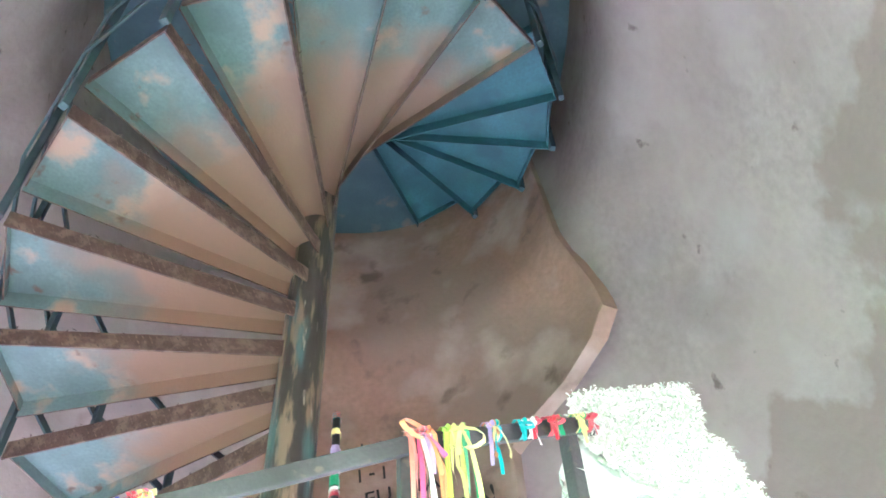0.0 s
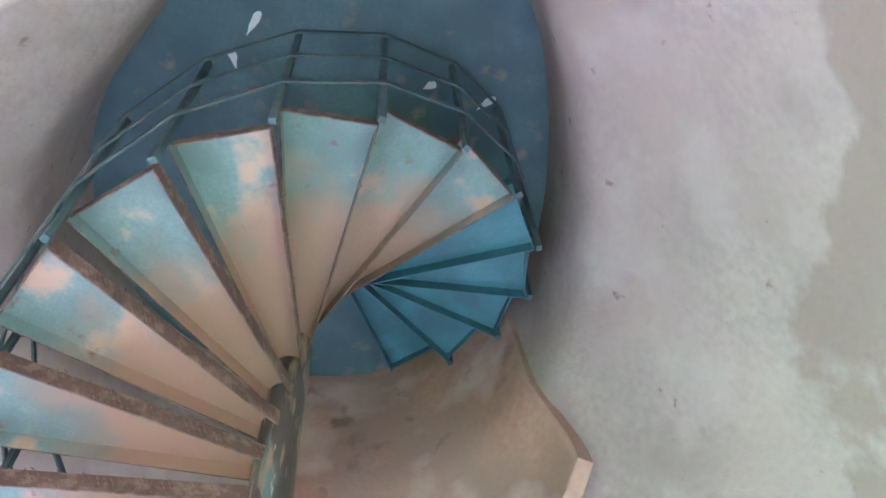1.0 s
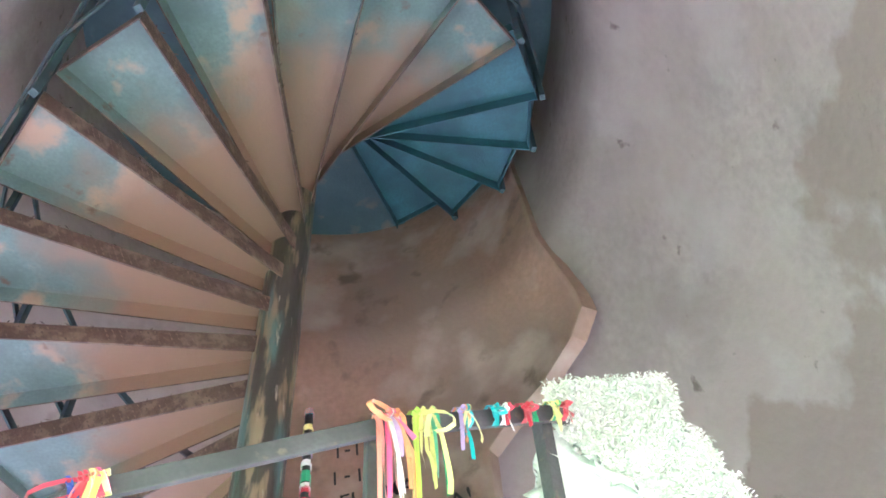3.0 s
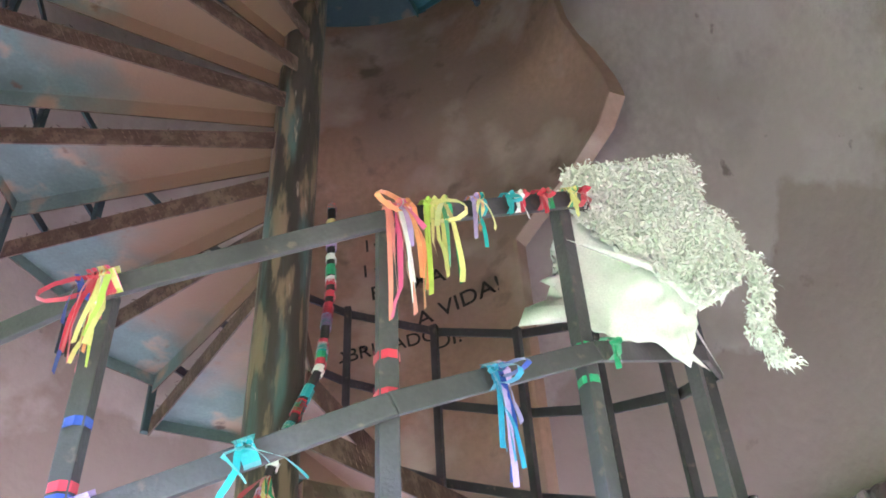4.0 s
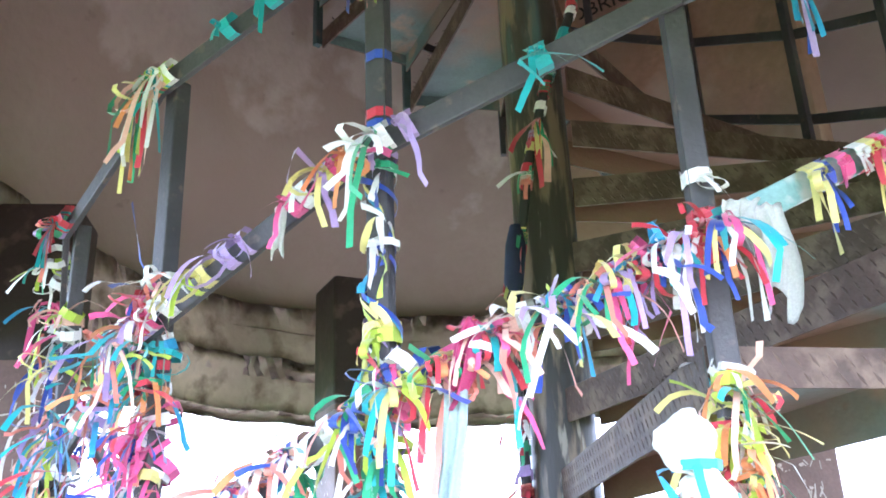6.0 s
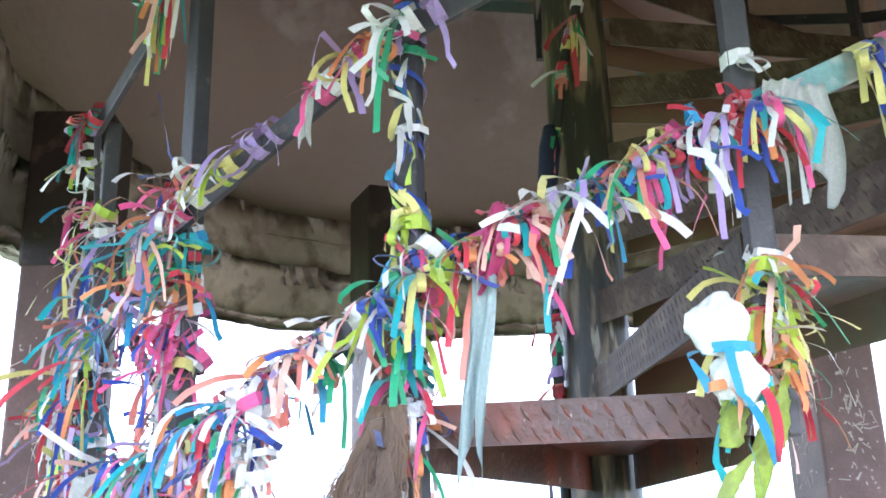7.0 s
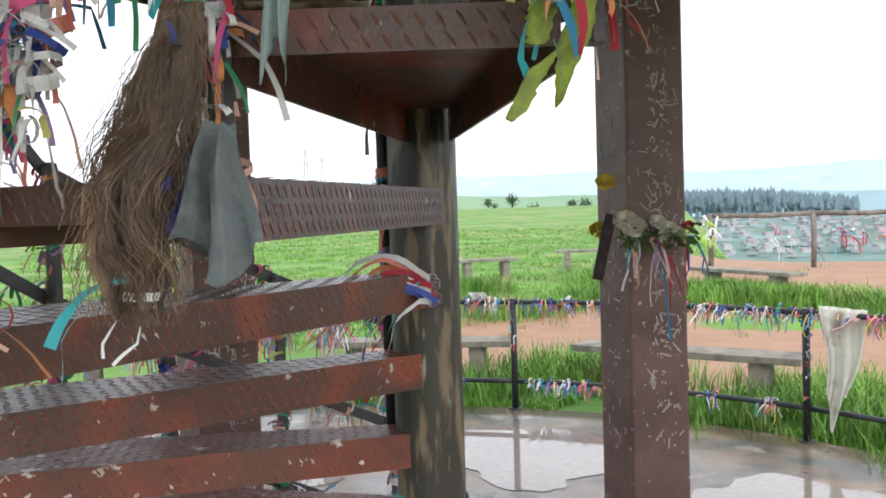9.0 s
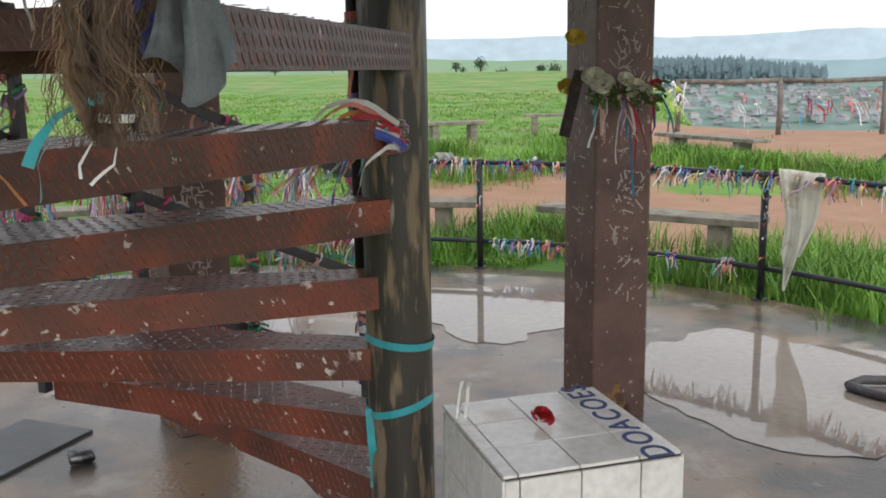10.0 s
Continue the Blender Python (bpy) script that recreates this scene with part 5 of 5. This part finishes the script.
SHIRT = material("off_white_shirt", (0.93, 0.92, 0.85), 0.9, 0.0, [((0.55, 0.5, 0.4), 8, 0.62, 0.06)], 0.15, 120, 0.08)
shirt = drape("shirt", "wet off-white shirt hung over the perimeter rail", "shirt", facing(ring_pt(42.4, 0.955) + Vector((-0.03, -0.05, 0)), 250, 6), 0.30, 0.72, SHIRT, 33, 0.03, 20, 22, 0.6)
drape("plastic_bag", "white plastic bag caught on the perimeter rail", "bag", facing(ring_pt(80.3, 0.98), 260), 0.16, 0.09, CLOTH, 34, 0.03)

# ---- benches, fence ----
CONC = material("old_concrete", (0.30, 0.27, 0.22), 0.85, 0.0, [((0.14, 0.13, 0.11), 5, 0.56, 0.08)], 0.3, 50, 0.2)


def bench(x, y, turn, length, z):
    p = thing("bench", "weathered grey concrete slab bench among tall grass", "bench", "benches round the slab", at=pose(x, y, z, 0, 0, turn))
    bm = bmesh.new()
    box(bm, 0, 0, 0.4, length, 0.36, 0.06, bevel=0.01)
    part("seat", bm, CONC, p)
    for s in (-1, 1):
        bm = bmesh.new()
        box(bm, s * length * 0.32, 0, 0.12, 0.14, 0.28, 0.5, bevel=0.01)
        part("leg", bm, CONC, p)


bench(1.5, 5.72, -29, 2.0, 0.0)
bench(-0.95, 6.55, -3, 1.9, 0.0)
bench(-3.4, 6.2, 18, 1.9, 0.0)
bench(3.5, 12.6, -58, 2.2, height(3.5, 12.6))
bench(-0.75, 15.6, 20, 1.2, height(-0.75, 15.6))
bench(1.3, 17.6, 0, 1.3, height(1.3, 17.6))

WOOD = material("grey_wood", (0.22, 0.20, 0.18), 0.85, 0.0, [((0.12, 0.10, 0.085), 9, 0.55, 0.08)], 0.3, 60, 0.25)
fence = thing("wooden_fence", "grey weathered pole fence at the hill's edge", "fence")
fx = [(1.8 + 2.0 * i, 17.2 - 0.15 * i) for i in range(1, 7)]
for x, y in fx:
    z = height(x, y)
    bm = bmesh.new()
    tube(bm, [(x, y, z - 0.2), (x + 0.02, y, z + 0.6), (x, y, 1.42)], 0.055, 9)
    part("post", bm, WOOD, fence)
for (x0, y0), (x1, y1) in zip(fx, fx[1:]):
    bm = bmesh.new()
    tube(bm, [(x0, y0, 1.38), ((x0 + x1) / 2, y0, 1.35), (x1, y1, 1.38)], 0.05, 8)
    part("rail_bar", bm, WOOD, fence)
bm = bmesh.new()
tube(bm, [(5.2, 10.6, height(5.2, 10.6)), (6.4, 11.4, 0.95)], 0.07, 9)
tagged(part("leaning_log", bm, M["darkpaint"]), "dark log leaning beside the fence", "log")
ribbon_mass([(Vector((rg.uniform(5.0, 9.5), 17.0, rg.uniform(0.8, 1.15))), Vector((1, -0.2, 0)), Vector((1, 0, 0))) for _ in range(34)], "faded ribbons fluttering on the fence wires", 95, 0.4, 0.5, ["white", "white", "coral", "sky", "lilac", "red"], 0.03)
ribbon_mass([(Vector((rg.uniform(3.6, 4.0), 17.0, rg.uniform(0.9, 1.4))), Vector((0, -1, 0)), Vector((1, 0, 0))) for _ in range(14)], "ribbons on a fence post", 96, 0.25, 0.5, ["white", "lime", "white"], 0.03)

# ---- grass ----
BLADE = material("grass_blade", (0.17, 0.36, 0.045), 0.6, 0.0, [((0.10, 0.23, 0.03), 1.6, 0.54, 0.08), ((0.34, 0.34, 0.13), 0.9, 0.63, 0.06)], 0.0, 20, 0.35)
BLADE.node_tree.nodes["Principled BSDF"].inputs["Subsurface Weight"].default_value = 0.0


def grass(name, label, n, pick, tall, seed):
    rg = random.Random(seed)
    vs, fs = [], []
    made = 0
    while made < n:
        x, y, keep = pick(rg)
        if not keep:
            continue
        made += 1
        z = height(x, y) - 0.02
        d0 = math.hypot(x - CX, y - CY)
        k = 1 + max(0, d0 - 6) * 0.035
        for _ in range(7):
            a, h, w = rg.uniform(0, 6.28), tall * rg.uniform(0.5, 1.25), 0.006 * k * rg.uniform(0.7, 1.3)
            bx, by = x + rg.gauss(0, 0.05 * k), y + rg.gauss(0, 0.05 * k)
            lean = rg.uniform(0.1, 0.6) * h
            dx, dy = math.cos(a), math.sin(a)
            b0 = len(vs)
            for f, ww in ((0, 1), (0.55, 0.8), (1, 0)):
                px, py, pz = bx + dx * lean * f * f, by + dy * lean * f * f, z + h * (f - 0.25 * f * f)
                if ww:
                    vs.append((px - dy * w * ww, py + dx * w * ww, pz))
                    vs.append((px + dy * w * ww, py - dx * w * ww, pz))
                else:
                    vs.append((px, py, pz))
            fs += [(b0, b0 + 1, b0 + 3, b0 + 2), (b0 + 2, b0 + 3, b0 + 4)]
    me = bpy.data.meshes.new(name)
    me.from_pydata(vs, [], fs)
    me.materials.append(BLADE)
    tagged(new(name, me), label, "grass", kind="stuff")


def edge_pick(rg):
    a = radians(rg.uniform(20, 170))
    d = RS + 0.02 + abs(rg.gauss(0, 0.45))
    x, y = CX + d * math.cos(a), CY + d * math.sin(a)
    clump = noise.noise(Vector((x * 2.1, y * 2.1, 3)))
    return x, y, (soil(x, y) < 0.75 or rg.random() < 0.15) and clump > -0.02 + 0.25 * rg.random()


def tuft_pick(rg):
    x, y = rg.choice(((0.45, 6.9), (0.9, 6.5), (2.6, 5.6), (-0.6, 6.2), (2.2, 5.0), (3.4, 4.9), (1.0, 12.0), (2.2, 11.5), (3.6, 11.6), (4.6, 11.0), (5.2, 10.2), (2.9, 12.6), (-0.9, 13.5), (1.7, 14.5), (4.4, 5.2), (3.0, 4.3), (-1.6, 11.5), (-3.2, 12.5), (-0.2, 11.0), (1.9, 12.4), (3.2, 12.1), (4.0, 11.4), (5.6, 9.6)))
    return x + rg.gauss(0, 0.38), y + rg.gauss(0, 0.3), True


def field_pick(rg):
    y = 9 + 42 * rg.random() ** 1.4
    x = rg.uniform(-0.55, 0.45) * (y + 4)
    return x, y, soil(x, y) < 0.3 or rg.random() < 0.015


grass("grass_edge", "green grass along the edge of the slab", 4200, edge_pick, 0.15, 1)
grass("grass_tufts", "tall green grass tufts round the benches", 4200, tuft_pick, 0.42, 2)
grass("meadow", "short green meadow grass beyond the benches", 9000, field_pick, 0.13, 3)

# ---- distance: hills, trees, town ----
# the given colour already holds the haze, bluer and paler with distance
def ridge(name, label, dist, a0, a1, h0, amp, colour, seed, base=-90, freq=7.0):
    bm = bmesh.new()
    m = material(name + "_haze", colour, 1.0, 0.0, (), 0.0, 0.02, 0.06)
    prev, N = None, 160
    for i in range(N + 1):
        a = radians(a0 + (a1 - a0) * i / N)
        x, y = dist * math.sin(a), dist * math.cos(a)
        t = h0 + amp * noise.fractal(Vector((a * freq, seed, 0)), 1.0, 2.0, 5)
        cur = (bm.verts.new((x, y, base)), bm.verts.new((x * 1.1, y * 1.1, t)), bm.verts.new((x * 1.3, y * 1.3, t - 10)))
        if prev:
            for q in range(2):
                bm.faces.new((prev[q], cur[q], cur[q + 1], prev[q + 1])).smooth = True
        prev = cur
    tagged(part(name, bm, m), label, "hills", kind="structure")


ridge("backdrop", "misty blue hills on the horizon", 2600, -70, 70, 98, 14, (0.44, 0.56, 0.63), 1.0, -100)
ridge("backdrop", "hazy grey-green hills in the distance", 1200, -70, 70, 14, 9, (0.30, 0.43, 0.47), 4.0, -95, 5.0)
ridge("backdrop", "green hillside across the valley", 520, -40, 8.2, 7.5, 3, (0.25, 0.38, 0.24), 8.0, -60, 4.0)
CROWN = material("distant_foliage", (0.12, 0.20, 0.13), 0.9, 0.0, (), 0.0, 1.0, 0.3)
BARK = material("bark", (0.09, 0.07, 0.05), 0.9, 0.0, (), 0.0, 8, 0.2)


def tree(x, y, z, h, seed):
    rg = random.Random(seed)
    t = thing("tree", "small dark green tree standing in the meadow", "tree", "far trees", at=Matrix.Translation((x, y, z)))
    bm = bmesh.new()
    tube(bm, [(0, 0, -1), (0.02 * h, 0, 0.25 * h), (0, 0.02 * h, 0.6 * h)], [0.05 * h, 0.04 * h, 0.02 * h], 7)
    for _ in range(4):
        a = rg.uniform(0, 6.28)
        tube(bm, [(0, 0, 0.3 * h), (0.2 * h * math.cos(a), 0.2 * h * math.sin(a), 0.6 * h)], [0.02 * h, 0.008 * h], 5)
    part("trunk", bm, BARK, t)
    bm = bmesh.new()
    for _ in range(420):
        b = Vector((rg.gauss(0, 1), rg.gauss(0, 1), rg.gauss(0, 0.8))).normalized() * rg.uniform(0.12, 0.36) * (1 + 0.4 * math.sin(rg.randint(0, 4) * 1.7))
        u = (Vector((0, 0, 0.3)) + b) * h
        d = Vector((rg.gauss(0, 1), rg.gauss(0, 1), rg.gauss(0, 1))).normalized()
        s = d.cross(Vector((0, 0, 1))).normalized()
        e, w = d * 0.07 * h, s * 0.05 * h
        face(bm, [u - e, u + w, u + e, u - w])
    part("crown", bm, CROWN, t)


def at_az(deg, d):
    x, y = 0.26 + d * math.sin(radians(deg)), -2.3 + d * math.cos(radians(deg))
    return x, y


for i, (az, d, h, z) in enumerate(((-3.0, 330, 4.5, 2.0), (-1.5, 330, 5.5, 2.5), (-0.1, 300, 6, -1.5), (-2.6, 340, 3, 1.2), (2.2, 340, 5, 0.5), (-14, 300, 4, 2), (3.0, 320, 6, 0.0), (-9, 360, 5, 2))):
    x, y = at_az(az, d)
    tree(x, y, z, h, i + 5)
bm = bmesh.new()
rg = random.Random(12)
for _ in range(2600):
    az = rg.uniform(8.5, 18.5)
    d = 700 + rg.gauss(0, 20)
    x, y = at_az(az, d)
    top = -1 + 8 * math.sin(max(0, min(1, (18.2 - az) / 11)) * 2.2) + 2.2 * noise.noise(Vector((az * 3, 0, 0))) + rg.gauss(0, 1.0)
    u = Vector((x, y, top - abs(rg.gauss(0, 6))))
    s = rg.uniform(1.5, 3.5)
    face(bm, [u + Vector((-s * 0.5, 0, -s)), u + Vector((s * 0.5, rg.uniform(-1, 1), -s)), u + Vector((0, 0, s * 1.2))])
# blue-grey foliage colour with the mist mixed in
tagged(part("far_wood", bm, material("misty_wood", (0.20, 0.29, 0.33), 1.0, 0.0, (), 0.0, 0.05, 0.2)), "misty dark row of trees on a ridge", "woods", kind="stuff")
bm = bmesh.new()
for _ in range(230):
    az = rg.uniform(9.5, 26)
    d = rg.uniform(430, 640)
    x, y = at_az(az, d)
    z = -11 - (640 - d) * 0.055 + rg.uniform(-1.5, 1.5)
    w, dd, hh = rg.uniform(2.5, 6), rg.uniform(2.5, 5), rg.uniform(0.9, 1.9)
    m = pose(x, y, z, 0, 0, rg.uniform(0, 90))
    box(bm, 0, 0, 0, w, dd, hh, m, 0)
    e = [m @ Vector(q) for q in ((-w / 2, -dd / 2, hh / 2), (w / 2, -dd / 2, hh / 2), (w / 2, dd / 2, hh / 2), (-w / 2, dd / 2, hh / 2), (-w / 2, 0, hh / 2 + 1.2), (w / 2, 0, hh / 2 + 1.2))]
    for q in ((0, 1, 5, 4), (2, 3, 4, 5), (0, 4, 3), (1, 2, 5)):
        face(bm, [e[k] for k in q], 1)
# house colours are greyed by painted-in haze
tagged(part("far_town", bm, [material("hazed_walls", (0.42, 0.46, 0.49), 0.9, 0.0, (), 0.0, 0.05, 0.2), material("hazed_roofs", (0.30, 0.28, 0.28), 0.9, 0.0, (), 0.0, 0.05, 0.2)]), "hazy town of small pale houses in the valley", "town", kind="stuff")
bm = bmesh.new()
vrows = []
for j in range(14):
    d = 380 + 25 * j
    row = []
    for i in range(50):
        az = 7.5 + 26 * i / 49
        x, y = at_az(az, d)
        row.append(bm.verts.new((x, y, -13 - (640 - d) * 0.055 + 1.5 * noise.noise(Vector((x * 0.02, y * 0.02, 1))))))
    vrows.append(row)
for a, b in zip(vrows, vrows[1:]):
    for i in range(49):
        bm.faces.new((a[i], a[i + 1], b[i + 1], b[i])).smooth = True
# slope colours include the mist over the valley
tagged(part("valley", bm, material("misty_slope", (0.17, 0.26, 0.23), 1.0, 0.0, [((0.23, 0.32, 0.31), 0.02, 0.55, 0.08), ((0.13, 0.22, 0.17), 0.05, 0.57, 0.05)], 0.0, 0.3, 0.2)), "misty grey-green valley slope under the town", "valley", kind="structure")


def pylon(az, d, z, h):
    x, y = at_az(az, d)
    t = thing("pylon", "faint grey lattice power pylon in the mist", "pylon", "power pylons", at=Matrix.Translation((x, y, z)))
    bm = bmesh.new()
    for sx in (-1, 1):
        for sy in (-1, 1):
            bar(bm, (sx * 3, sy * 3, -20), (sx * 0.5, sy * 0.5, h), 0.35, 0.35, bevel=0)
    for i in range(6):
        q = i / 6
        w0, w1 = 3 - 2.5 * q, 3 - 2.5 * (q + 1 / 6)
        bar(bm, (-w0, -w0, h * q), (w1, -w1, h * (q + 1 / 6)), 0.2, 0.2, bevel=0)
        bar(bm, (w0, -w0, h * q), (-w1, -w1, h * (q + 1 / 6)), 0.2, 0.2, bevel=0)
    part("lattice", bm, PYL, t)
    for q in (0.72, 0.86):
        bm = bmesh.new()
        bar(bm, (-6, 0, h * q), (6, 0, h * q), 0.4, 0.4, bevel=0)
        part("cross_arm", bm, PYL, t)


# pale steel: mist is part of this colour
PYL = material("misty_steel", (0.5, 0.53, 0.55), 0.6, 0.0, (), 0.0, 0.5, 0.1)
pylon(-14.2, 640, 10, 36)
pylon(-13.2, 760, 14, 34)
